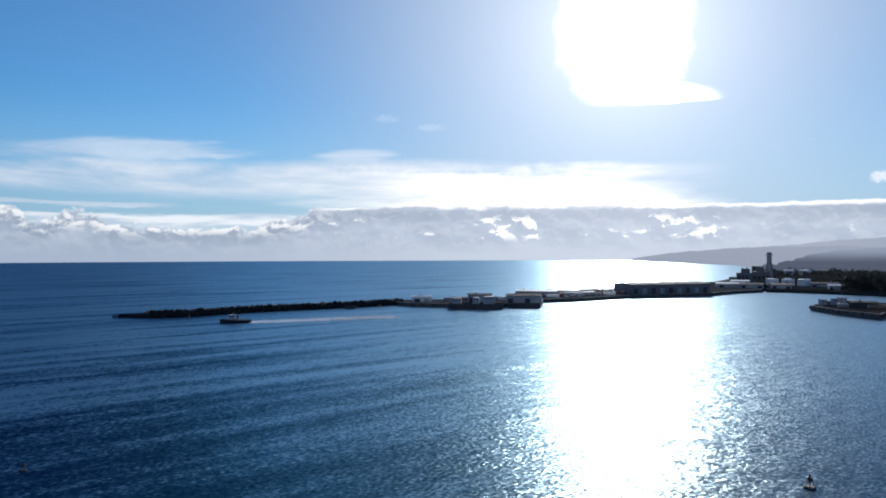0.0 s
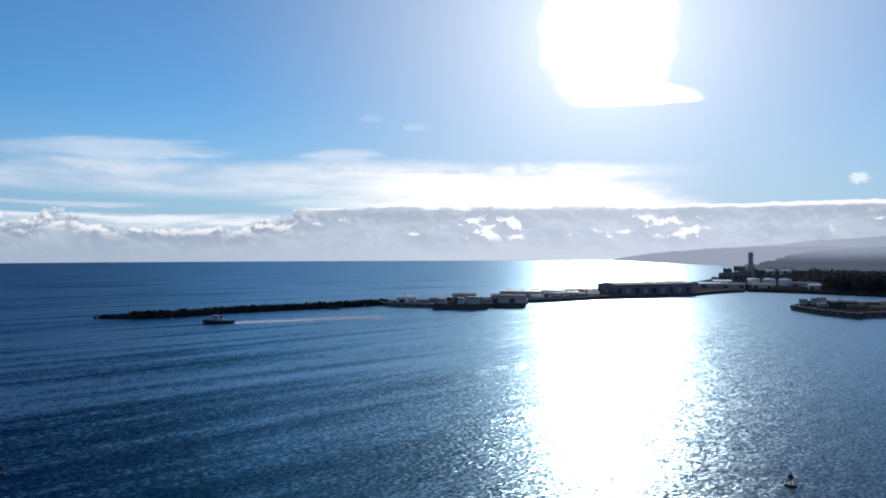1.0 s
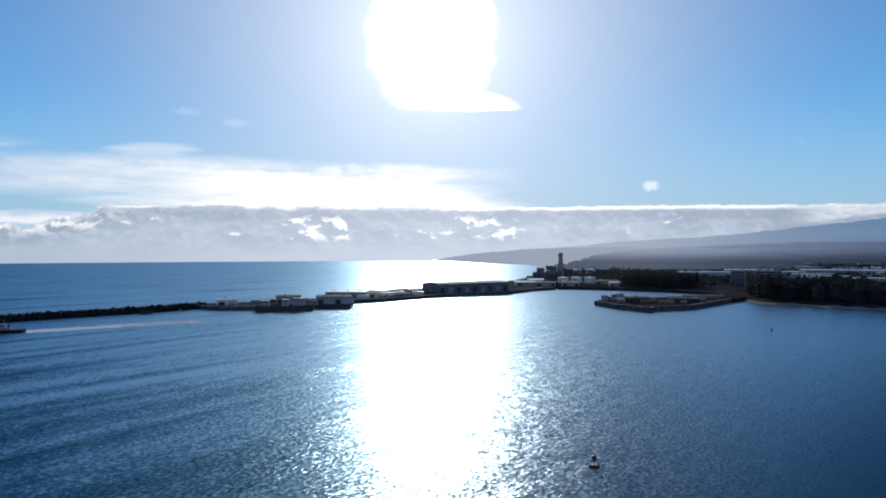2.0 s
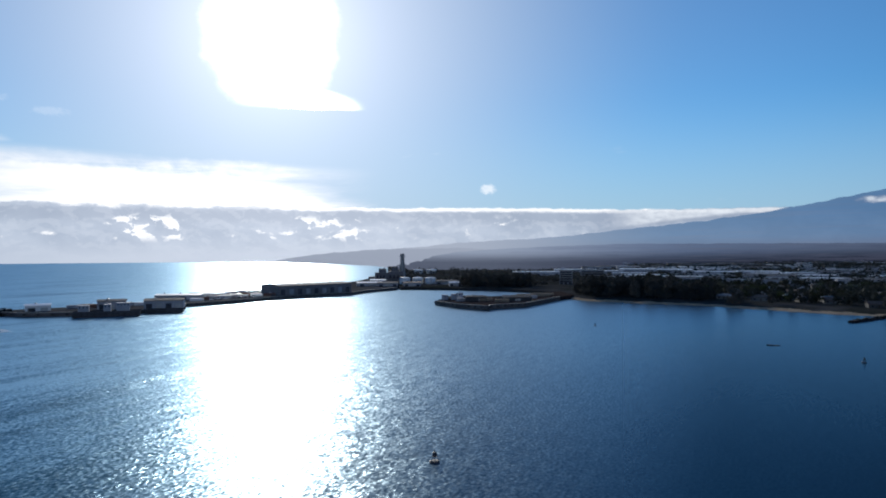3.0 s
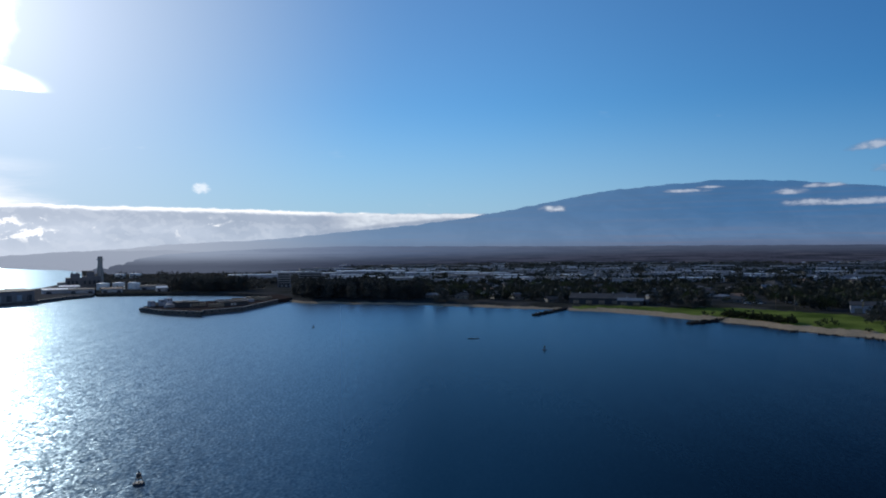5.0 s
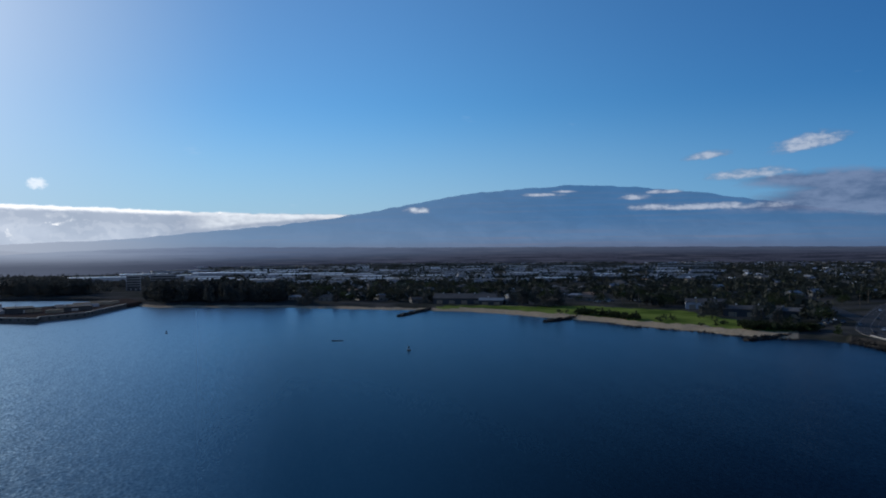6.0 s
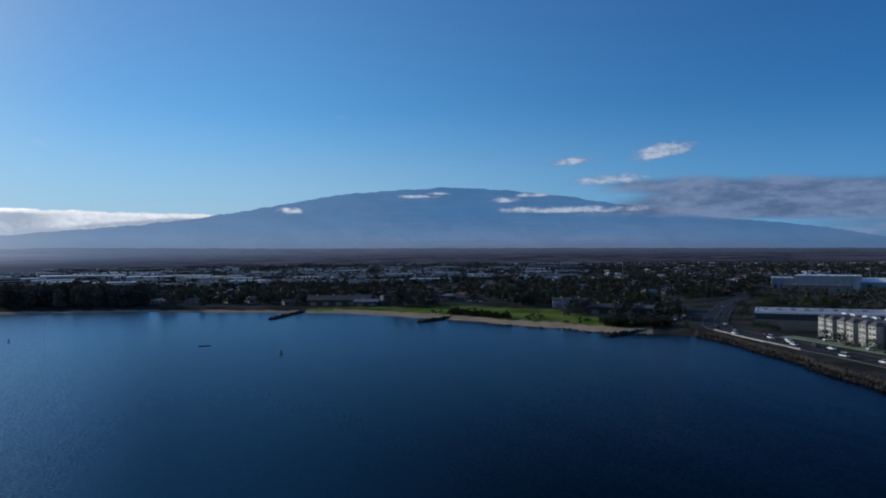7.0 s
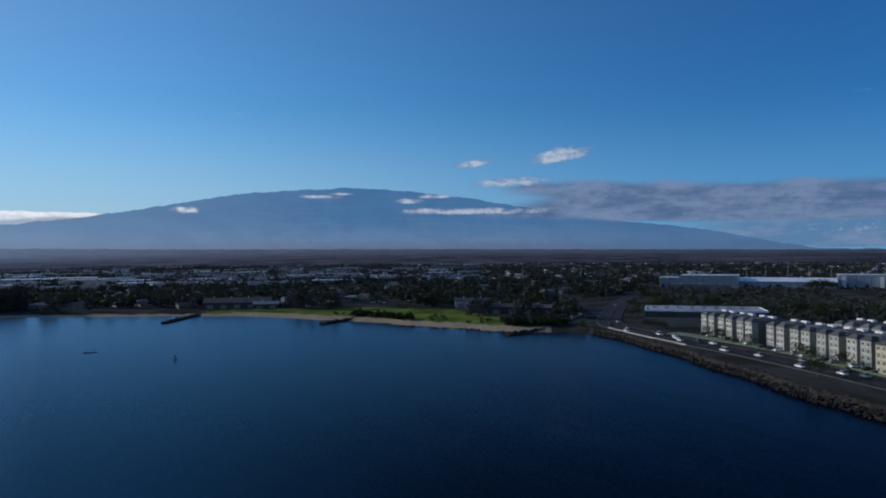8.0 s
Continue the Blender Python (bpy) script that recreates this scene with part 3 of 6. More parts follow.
# ---- mesh helpers ----
class Geo:
    """Collects the vertices and faces of one mesh."""

    def __init__(self):
        self.v, self.f = [], []

    def add(self, verts, faces, m=None):
        k = len(self.v)
        self.v.extend([tuple(m @ Vector(p)) if m else tuple(p) for p in verts])
        self.f.extend([tuple(i + k for i in fc) for fc in faces])
        return self

    def box(self, x0, x1, y0, y1, z0, z1, m=None, taper=0.0):
        c = [(x0, y0, z0), (x1, y0, z0), (x1, y1, z0), (x0, y1, z0),
             (x0 + taper, y0 + taper, z1), (x1 - taper, y0 + taper, z1), (x1 - taper, y1 - taper, z1), (x0 + taper, y1 - taper, z1)]
        return self.add(c, [(3, 2, 1, 0), (4, 5, 6, 7), (0, 1, 5, 4), (1, 2, 6, 5), (2, 3, 7, 6), (3, 0, 4, 7)], m)

    def slab(self, x0, x1, y0, y1, z0, z1, e=0.05, m=None):
        """A box with chamfered upper edges."""
        self.box(x0, x1, y0, y1, z0, z1 - e, m)
        return self.box(x0, x1, y0, y1, z1 - e, z1, m, taper=e)

    def tube(self, p, q, r0, r1=None, n=10, cap=True):
        p, q, r1 = Vector(p), Vector(q), r0 if r1 is None else r1
        t = (q - p).to_track_quat("Z", "Y").to_matrix()
        ring = [Vector((math.cos(2 * math.pi * i / n), math.sin(2 * math.pi * i / n), 0)) for i in range(n)]
        vs = [p + t @ (c * r0) for c in ring] + [q + t @ (c * r1) for c in ring]
        fs = [(i, (i + 1) % n, n + (i + 1) % n, n + i) for i in range(n)]
        if cap:
            fs += [tuple(range(n - 1, -1, -1)), tuple(range(n, 2 * n))]
        return self.add(vs, fs)

    def lathe(self, prof, n=16, m=None):
        vs = [(r * math.cos(2 * math.pi * i / n), r * math.sin(2 * math.pi * i / n), z) for r, z in prof for i in range(n)]
        fs = [(k * n + i, k * n + (i + 1) % n, (k + 1) * n + (i + 1) % n, (k + 1) * n + i) for k in range(len(prof) - 1) for i in range(n)]
        fs += [tuple(range(n - 1, -1, -1)), tuple((len(prof) - 1) * n + i for i in range(n))]
        return self.add(vs, fs, m)

    def prism(self, poly, z0, z1, m=None):
        n = len(poly)
        vs = [(p[0], p[1], z0) for p in poly] + [(p[0], p[1], z1) for p in poly]
        fs = [(i, (i + 1) % n, n + (i + 1) % n, n + i) for i in range(n)] + [tuple(range(n - 1, -1, -1)), tuple(range(n, 2 * n))]
        return self.add(vs, fs, m)

    def gable(self, x0, x1, y0, y1, z0, rise, over=0.4, thick=0.18, m=None):
        """A pitched roof, its ridge along x, with thickness and eaves."""
        ym, a, b = (y0 + y1) / 2, x0 - over, x1 + over
        drop = rise * over / max((y1 - y0) / 2, 0.1)
        sec = [(y0 - over, z0 - drop), (ym, z0 + rise), (y1 + over, z0 - drop), (y1 + over, z0 - drop + thick), (ym, z0 + rise + thick), (y0 - over, z0 - drop + thick)]
        vs = [(a, y, z) for y, z in sec] + [(b, y, z) for y, z in sec]
        fs = [(i, (i + 1) % 6, 6 + (i + 1) % 6, 6 + i) for i in range(6)] + [(5, 4, 1, 0), (4, 3, 2, 1), (6, 7, 10, 11), (7, 8, 9, 10)]
        return self.add(vs, fs, m)

    def hip(self, x0, x1, y0, y1, z0, rise, over=0.3, inset=None, thick=0.15):
        """A hipped or flat-topped roof."""
        i = min(y1 - y0, x1 - x0) / 2 * 0.85 if inset is None else inset
        self.box(x0 - over, x1 + over, y0 - over, y1 + over, z0 - thick, z0)
        c = [(x0 - over, y0 - over, z0), (x1 + over, y0 - over, z0), (x1 + over, y1 + over, z0), (x0 - over, y1 + over, z0),
             (x0 + i, y0 + i, z0 + rise), (x1 - i, y0 + i, z0 + rise), (x1 - i, y1 - i, z0 + rise), (x0 + i, y1 - i, z0 + rise)]
        return self.add(c, [(4, 5, 6, 7), (0, 1, 5, 4), (1, 2, 6, 5), (2, 3, 7, 6), (3, 0, 4, 7)])

    def mesh(self, name, material, smooth=False):
        me = bpy.data.meshes.new(name)
        me.from_pydata(self.v, [], self.f)
        me.materials.append(material)
        if smooth:
            me.shade_smooth()
        me.validate()
        return me


def part(name, geo, material, parent, label="", smooth=False, m=None):
    me = geo if isinstance(geo, bpy.types.Mesh) else geo.mesh(name, material, smooth)
    ob = new(name, me)
    ob.parent = parent
    if m is not None:
        ob.matrix_basis = m
    return tagged(ob, label)


def thing(name, m, label, category, group="", kind=""):
    ob = new(name)
    ob.matrix_basis = m
    return tagged(ob, label, category, group, kind)


def solid(name, geo, material, m, label, category, group="", kind="", smooth=False):
    ob = new(name, geo.mesh(name, material, smooth))
    ob.matrix_basis = m
    return tagged(ob, label, category, group, kind)


def facing(p, q, z=0.0):
    """A pose at p whose x axis runs towards q."""
    d = Vector(q) - Vector(p)
    return pose(p[0], p[1], z, 0, 0, math.degrees(math.atan2(d.y, d.x)))


# ---- sea ----
def build_sea():
    g = Geo()
    n = 180
    rings = [0, 60, 150, 300, 600, 1200, 2400, 4500]
    g.v = [(0, 0, 0)] + [tuple(at(360 * i / n, r)) for r in rings[1:] for i in range(n)]
    g.f = [(0, 1 + (i + 1) % n, 1 + i) for i in range(n)]
    for k in range(len(rings) - 2):
        a, b = 1 + k * n, 1 + (k + 1) * n
        g.f += [(a + i, a + (i + 1) % n, b + (i + 1) % n, b + i) for i in range(n)]
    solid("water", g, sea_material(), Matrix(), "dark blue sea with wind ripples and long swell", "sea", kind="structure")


build_sea()

# ---- land: one sheet from the harbour shore to the foot of the mountain ----
COAST = [(24.0, 1300), (24.4, 1150), (24.9, 868), (26.4, 867), (29.7, 850), (33, 832),
         (37, 775), (38.2, 705), (40.4, 666), (44, 642), (49.5, 624), (55, 590), (60.5, 571), (65, 548), (70, 510), (74, 482), (78, 448),
         (82.5, 425), (87, 405), (91, 407), (93.5, 402), (95, 384), (97.6, 348), (101.7, 300), (105.6, 263), (109.3, 239), (113.4, 221),
         (120, 200), (135, 175), (155, 170), (172, 200)]
coast = lerp_table(COAST)
plain_rise = lerp_table([(14, -0.6), (172, -0.6)])


park_depth = lerp_table([(61, 14), (65, 30), (70.6, 60), (74.7, 100), (81.7, 112), (84, 74), (88.6, 42), (92.5, 12)])


def shore(az):
    wob = noise.noise(Vector((az * 0.35, 1.7, 0))) * 5 + noise.noise(Vector((az * 1.3, 4.7, 0))) * 2
    return coast(az) + (wob if az > 39 else wob * 0.2)


def ground_z(az, r):
    """Height of the land."""
    s = r - shore(az)
    steep = az > 93 or az < 38.5
    z = -2.0 + 2.0 * min(max((s + 9) / 9, 0), 1) if s < 0 else (3.0 * min(s / (5 if steep else 26), 1.0) ** 0.8)
    far = min(max((r - 1500) / 2600, 0), 1)
    top = 45 + 4100 * math.tan(radians(plain_rise(az))) - 3
    return z + far ** 1.35 * max(top, 0) + (noise.noise(Vector((r * 0.002, az * 0.15, 0))) * 3 * far)


def build_land():
    azs = np.concatenate([np.arange(24.0, 38, 0.25), np.arange(38, 116, 0.16), np.arange(116, 173, 0.8)])
    us = np.concatenate([np.linspace(-12, 40, 27), np.linspace(44, 260, 38), np.geomspace(268, 3900, 52)])
    verts, zones = [], []
    for a in azs:
        s0 = shore(a)
        for u in us:
            r = s0 + u if u < 260 else s0 + 260 + (u - 260) * (4750 - s0 - 260) / (3900 - 260)
            r = max(min(r, 4800), 100) if s0 < 4500 else 4700 + u * 0.02
            z = ground_z(a, r)
            verts.append(tuple(at(a, r, z if s0 < 4500 else -3)))
            n = noise.noise(Vector((a * 1.1, u * 0.05, 3)))
            sandy = 1.0 if 39 < a < 89.8 and u < 9 + 5 * n + (8 if 64 < a < 91 else 0) else 0.0
            grassy = 1.0 if 62 < a < 89.6 and u < park_depth(a) + 12 * n else 0.0
            rocky = 1.0 if (a > 93 or a < 38.3) and u < 8 else (1.0 if u < 1.5 and 74 < a < 91 and n > -0.1 else 0.0)
            zones.append((sandy, grassy, rocky, min(max((r - 2600 - 400 * n) / 500, 0), 1)))
    k = len(us)
    faces = [(i * k + j, i * k + j + 1, (i + 1) * k + j + 1, (i + 1) * k + j) for i in range(len(azs) - 1) for j in range(k - 1)]
    me = bpy.data.meshes.new("ground")
    me.from_pydata(verts, [], [f[::-1] for f in faces])
    for c, key in enumerate(("sand", "grass", "rock", "field")):
        me.attributes.new(key, "FLOAT", "POINT").data.foreach_set("value", [q[c] for q in zones])
    me.materials.append(land_material())
    me.shade_smooth()
    tagged(new("ground", me), "coastal plain with sandy beach, grass park, town streets and brown fields", "land", kind="structure")


build_land()


# ---- far slopes, beyond the fields ----
shore_r = lerp_table([(15.0, 4400), (15.6, 4200), (17.9, 3600), (20.8, 2930), (22.9, 2650), (24.1, 2200), (26, 2300), (31, 3300), (38, 3900)])


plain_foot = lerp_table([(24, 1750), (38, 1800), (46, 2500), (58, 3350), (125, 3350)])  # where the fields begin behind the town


def ridge(name, table, r_foot, r_top, foot_el, material, label, rough, bow=0.9):
    """A far mountain: rows of slope from its foot to the skyline given as (bearing, elevation angle)."""
    sky = lerp_table(table)
    azs, k = np.arange(table[0][0], table[-1][0], 0.2), 24
    smooth = np.convolve([sky(a) for a in np.arange(table[0][0] - 2, table[-1][0] + 2.1, 0.2)], np.ones(9) / 9, "same")
    verts = []
    for i, a in enumerate(azs):
        top = smooth[i + 10] + rough * (noise.fractal(Vector((a * 0.9, 2.2, 0)), 0.8, 2.0, 5))
        for j in range(k):
            t = j / (k - 1)
            r0 = r_foot(a) if callable(r_foot) else r_foot
            e0 = foot_el if foot_el is not None else -math.degrees(math.atan(45.0 / r0))
            r = r0 + (r_top - r0) * t
            el = e0 + (max(top, e0 + 0.02) - e0) * t ** bow
            gully = noise.fractal(Vector((a * 1.3, t * 3, 5)), 0.9, 2.0, 4) * 14 * t * (1 - t) * 4
            verts.append(tuple(at(a, r + gully * 3, EYE_H + r * math.tan(radians(el)) + gully * 0.3)))
        verts.append(tuple(at(a, r_top + 60, -20)))
    k += 1
    faces = [(i * k + j + 1, i * k + j, (i + 1) * k + j, (i + 1) * k + j + 1) for i in range(len(azs) - 1) for j in range(k - 1)]
    me = bpy.data.meshes.new(name)
    me.from_pydata(verts, [], faces)
    me.materials.append(material)
    me.shade_smooth()
    return tagged(new(name, me), label, "mountain", kind="structure")


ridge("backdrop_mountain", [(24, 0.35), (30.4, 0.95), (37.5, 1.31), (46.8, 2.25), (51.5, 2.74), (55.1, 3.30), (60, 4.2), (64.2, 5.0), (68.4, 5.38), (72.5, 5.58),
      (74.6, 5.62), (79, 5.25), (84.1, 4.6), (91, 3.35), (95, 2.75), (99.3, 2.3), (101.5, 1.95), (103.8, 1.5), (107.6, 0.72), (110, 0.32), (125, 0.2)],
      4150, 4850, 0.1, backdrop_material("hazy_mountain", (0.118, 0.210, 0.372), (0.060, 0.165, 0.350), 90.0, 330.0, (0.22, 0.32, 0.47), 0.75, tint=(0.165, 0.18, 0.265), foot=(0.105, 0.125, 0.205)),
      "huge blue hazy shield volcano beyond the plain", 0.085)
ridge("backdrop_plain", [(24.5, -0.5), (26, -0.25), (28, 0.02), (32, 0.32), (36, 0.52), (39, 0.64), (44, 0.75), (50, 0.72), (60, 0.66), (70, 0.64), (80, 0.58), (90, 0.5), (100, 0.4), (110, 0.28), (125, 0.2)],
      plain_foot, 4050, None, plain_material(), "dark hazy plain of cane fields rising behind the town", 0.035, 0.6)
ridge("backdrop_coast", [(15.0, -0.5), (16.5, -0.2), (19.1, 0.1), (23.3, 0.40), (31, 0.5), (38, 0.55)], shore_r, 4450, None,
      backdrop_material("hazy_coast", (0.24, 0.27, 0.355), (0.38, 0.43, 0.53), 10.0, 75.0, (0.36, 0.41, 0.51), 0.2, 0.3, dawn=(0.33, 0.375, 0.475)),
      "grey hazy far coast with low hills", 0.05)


# ---- clouds that hang before the mountain ----
def build_clouds():
    mt = bpy.data.materials.new("cloud_vapour")
    mt.use_nodes = True
    N = Nodes(mt.node_tree)
    p = N.add("ShaderNodeNewGeometry").outputs["Position"]
    sep = N.add("ShaderNodeSeparateXYZ")
    N.link(p, sep.inputs[0])
    x, y, z = sep.outputs
    az = N.m("DEGREES", N.m("ARCTAN2", x, y))
    el = N.m("DEGREES", N.m("ARCTANGENT", N.m("DIVIDE", N.m("SUBTRACT", z, EYE_H), 3800.0)))
    fine = N.noise(N.xyz(N.m("MULTIPLY", az, 1.2), N.m("MULTIPLY", el, 2.4), 1.0), 1.0, 5.0, 0.58, 0.2)
    soft = N.noise(N.xyz(N.m("MULTIPLY", az, 0.2), N.m("MULTIPLY", el, 0.8), 4.0), 1.0, 5.0, 0.6)
    rag = N.m("MULTIPLY_ADD", fine, 0.6, N.m("MULTIPLY", soft, 0.4))

    def body(a0, e0, wa, we, gain=1.3, tilt=0.0):
        """A ragged soft lens of cloud round (a0, e0), flatter below."""
        e = N.m("SUBTRACT", el, N.m("MULTIPLY_ADD", N.m("SUBTRACT", az, a0), tilt, e0))
        e = N.m("MULTIPLY", e, N.ramp(e, -0.05, 0.05, 1.6 / we, 1.0 / we))
        q = N.m("ADD", N.m("POWER", N.m("ABSOLUTE", N.m("DIVIDE", N.m("SUBTRACT", az, a0), wa * 1.2)), 2.0), N.m("POWER", N.m("ABSOLUTE", e), 2.0))
        return N.ramp(N.m("MULTIPLY_ADD", N.m("SUBTRACT", rag, 0.5), gain * 2.4, N.m("SUBTRACT", 1.0, q)), -0.2, 1.1)
    # the far end of the low bank, lying against the slope
    tip = N.m("MULTIPLY", N.ramp(N.m("MULTIPLY_ADD", N.m("SUBTRACT", rag, 0.5), 0.5, N.m("SUBTRACT", N.curve(az, [(38, 3.52), (46, 3.42), (52, 3.42), (55.5, 3.4)], 38, 56), el)), -0.04, 0.1),
              N.m("MULTIPLY", N.ramp(N.m("SUBTRACT", el, N.curve(az, [(38, 1.0), (46, 2.3), (52, 2.9), (55.5, 3.3)], 38, 56)), -0.15, 0.35), N.ramp(az, 56.0, 54.5)))
    tip = N.m("MULTIPLY", tip, N.ramp(az, 40.0, 45.0))
    white = tip
    for a0, e0, wa, we in ((60.6, 3.66, 1.1, 0.30), (70.6, 4.85, 1.9, 0.17), (72.6, 5.1, 0.9, 0.12), (78.1, 4.5, 1.2, 0.24), (80.6, 4.88, 1.5, 0.2), (79.4, 3.72, 1.8, 0.26), (83.4, 3.62, 5.4, 0.30)):
        white = N.m("MAXIMUM", white, body(a0, e0, wa, we * 1.25))
    for a0, e0, wa, we, ti in ((90.7, 8.0, 2.3, 0.85, 0.14), (83.6, 7.5, 1.6, 0.45, 0.10), (86.6, 5.95, 2.8, 0.55, 0.05)):
        white = N.m("MAXIMUM", white, body(a0, e0, wa, we, 1.2, ti))
    edge = N.m("MULTIPLY_ADD", N.m("MINIMUM", N.m("ABSOLUTE", N.m("SUBTRACT", el, 4.7)), 1.1), -3.4, 88.2)
    rough = N.m("SUBTRACT", rag, 0.5)
    loose = N.m("SUBTRACT", N.m("MULTIPLY_ADD", soft, 0.8, N.m("MULTIPLY", fine, 0.2)), 0.5)
    deck = N.m("MULTIPLY", N.m("MULTIPLY", N.ramp(N.m("MULTIPLY_ADD", loose, 1.8, N.m("SUBTRACT", N.curve(az, [(84, 6.15), (92, 6.1), (101, 5.7), (130, 5.2)], 84, 130), el)), -0.15, 0.55),
                               N.ramp(N.m("MULTIPLY_ADD", loose, 1.0, N.m("SUBTRACT", el, N.curve(az, [(80, 3.4), (92, 2.85), (100, 2.4), (130, 2.2)], 80, 130))), -0.1, 0.4)),
               N.ramp(N.m("MULTIPLY_ADD", loose, 10.0, N.m("SUBTRACT", az, edge)), -1.5, 3.5))
    deck = N.m("MULTIPLY", deck, 0.88)
    low = N.m("MULTIPLY", N.ramp(az, 97.0, 106.0), N.m("MULTIPLY", N.ramp(el, 3.6, 2.6), N.ramp(loose, -0.2, 0.15, 0.45, 0.8)))
    over = N.m("SUBTRACT", el, N.curve(az, [(91, 3.35), (95, 2.75), (99.3, 2.3), (101.5, 1.95), (103.8, 1.5), (107.6, 0.72), (112, 0.2)], 91, 112))
    low = N.m("MULTIPLY", low, N.ramp(over, -0.05, 0.08, 0.15, 1.0))
    white = N.m("MAXIMUM", white, N.m("MULTIPLY", N.m("MULTIPLY", N.ramp(az, 107.0, 110.0), N.ramp(N.m("ABSOLUTE", N.m("SUBTRACT", el, 1.8)), 0.5, 0.2)), N.ramp(fine, 0.50, 0.62, 0.0, 0.35)))
    alpha = N.m("MAXIMUM", N.m("MAXIMUM", N.m("MULTIPLY", white, 0.85), deck), low)
    alpha = N.m("MULTIPLY", alpha, N.ramp(el, 9.3, 8.9))
    # sunlit and shaded cloud colours painted as glow, with a thin haze veil low
    shade = N.mix(N.ramp(loose, -0.12, 0.12), (0.075, 0.118, 0.230), (0.170, 0.228, 0.375))
    col = N.mix(N.m("MULTIPLY", white, N.ramp(fine, 0.3, 0.65, 0.7, 0.95)), shade, N.mix(N.ramp(az, 78.0, 50.0), (0.48, 0.54, 0.66), (0.80, 0.86, 0.94)))
    em = N.add("ShaderNodeEmission")
    N.link(col, em.inputs[0])
    mx = N.add("ShaderNodeMixShader")
    N.link(alpha, mx.inputs[0])
    N.link(N.add("ShaderNodeBsdfTransparent").outputs[0], mx.inputs[1])
    N.link(em.outputs[0], mx.inputs[2])
    N.link(mx.outputs[0], N.add("ShaderNodeOutputMaterial").inputs[0])
    azs = np.arange(38, 130.1, 1.0)
    g = Geo()
    for a in azs:
        for e in (0.45, 9.5):
            g.v.append(tuple(at(a, 3800, EYE_H + 3800 * math.tan(radians(e)))))
    g.f = [(2 * i, 2 * i + 1, 2 * i + 3, 2 * i + 2) for i in range(len(azs) - 1)]
    solid("backdrop_clouds", g, mt, Matrix(), "white and grey clouds hanging before the mountain", "clouds", kind="structure")


build_clouds()


# ---- breakwater and piers ----
def rock_mesh(seed, size):
    rng = random.Random(seed)
    bm = bmesh.new()
    bmesh.ops.create_icosphere(bm, subdivisions=1, radius=0.5 * size)
    for v in bm.verts:
        v.co *= rng.uniform(0.7, 1.2)
        v.co.z *= 0.8
    me = bpy.data.meshes.new("rock")
    bm.to_mesh(me)
    bm.free()
    me.materials.append(ROCK)
    return me


ROCKS = [rock_mesh(k, s) for k, s in enumerate((1.6, 2.0, 2.5, 2.2, 1.8, 3.0))]


def rubble(geo, p, q, half, height, n, seed, size=2.0):
    """Loose stones joined into one mesh, heaped along a line."""
    rng = random.Random(seed)
    p, q = Vector(p), Vector(q)
    d = (q - p).normalized()
    side = Vector((-d.y, d.x, 0))
    for _ in range(n):
        o = rng.uniform(-1, 1)
        c = p.lerp(q, rng.random()) + side * o * half + Vector((0, 0, height * (1 - abs(o) ** 1.4) + rng.uniform(-0.5, 0.3)))
        s = size * rng.uniform(0.5, 1.2)
        pts = [c + Vector((rng.uniform(-1, 1), rng.uniform(-1, 1), rng.uniform(-0.7, 0.7))).normalized() * s * 0.6 for _ in range(4)]
        oct_ = [c + Vector(v) * s * rng.uniform(0.4, 0.65) for v in ((1, 0.2, 0), (0, 1, 0.1), (-1, 0, 0.2), (0.1, -1, 0), (0, 0, 0.9), (0, 0, -0.9))]
        geo.add(oct_, [(0, 1, 4), (1, 2, 4), (2, 3, 4), (3, 0, 4), (1, 0, 5), (2, 1, 5), (3, 2, 5), (0, 3, 5)])


def mound(geo, line, half, height, seed):
    """The core of a rubble mound along a line of points."""
    rng = random.Random(seed)
    pts = []
    for a, b in zip(line, line[1:]):
        n = max(2, int((b - a).length / 6))
        pts += [a.lerp(b, i / n) for i in range(n)]
    pts.append(line[-1])
    sec = [(-1.0, -1.5), (-0.55, 0.5), (-0.25, 0.95), (0.25, 1.0), (0.55, 0.5), (1.0, -1.5)]
    vs = []
    for i, c in enumerate(pts):
        d = (pts[min(i + 1, len(pts) - 1)] - pts[max(i - 1, 0)]).normalized()
        s = Vector((-d.y, d.x, 0))
        e = (0.1, 0.32, 0.52, 0.7, 0.86)[i] if i < 5 and len(pts) > 30 else 1.0
        vs += [tuple(c + s * u * half * e + Vector((0, 0, h * height * (e if h > 0 else 1) * rng.uniform(0.85, 1.1)))) for u, h in sec]
    k = len(sec)
    geo.add(vs, [(i * k + j, i * k + j + 1, (i + 1) * k + j + 1, (i + 1) * k + j) for i in range(len(pts) - 1) for j in range(k - 1)] + [tuple(range(k))])


BREAK = [at(-25.3, 549), at(-22.9, 538), at(-20.2, 537), at(-16.1, 560), at(-11.8, 574), at(-7.3, 593), at(-3.5, 619)]


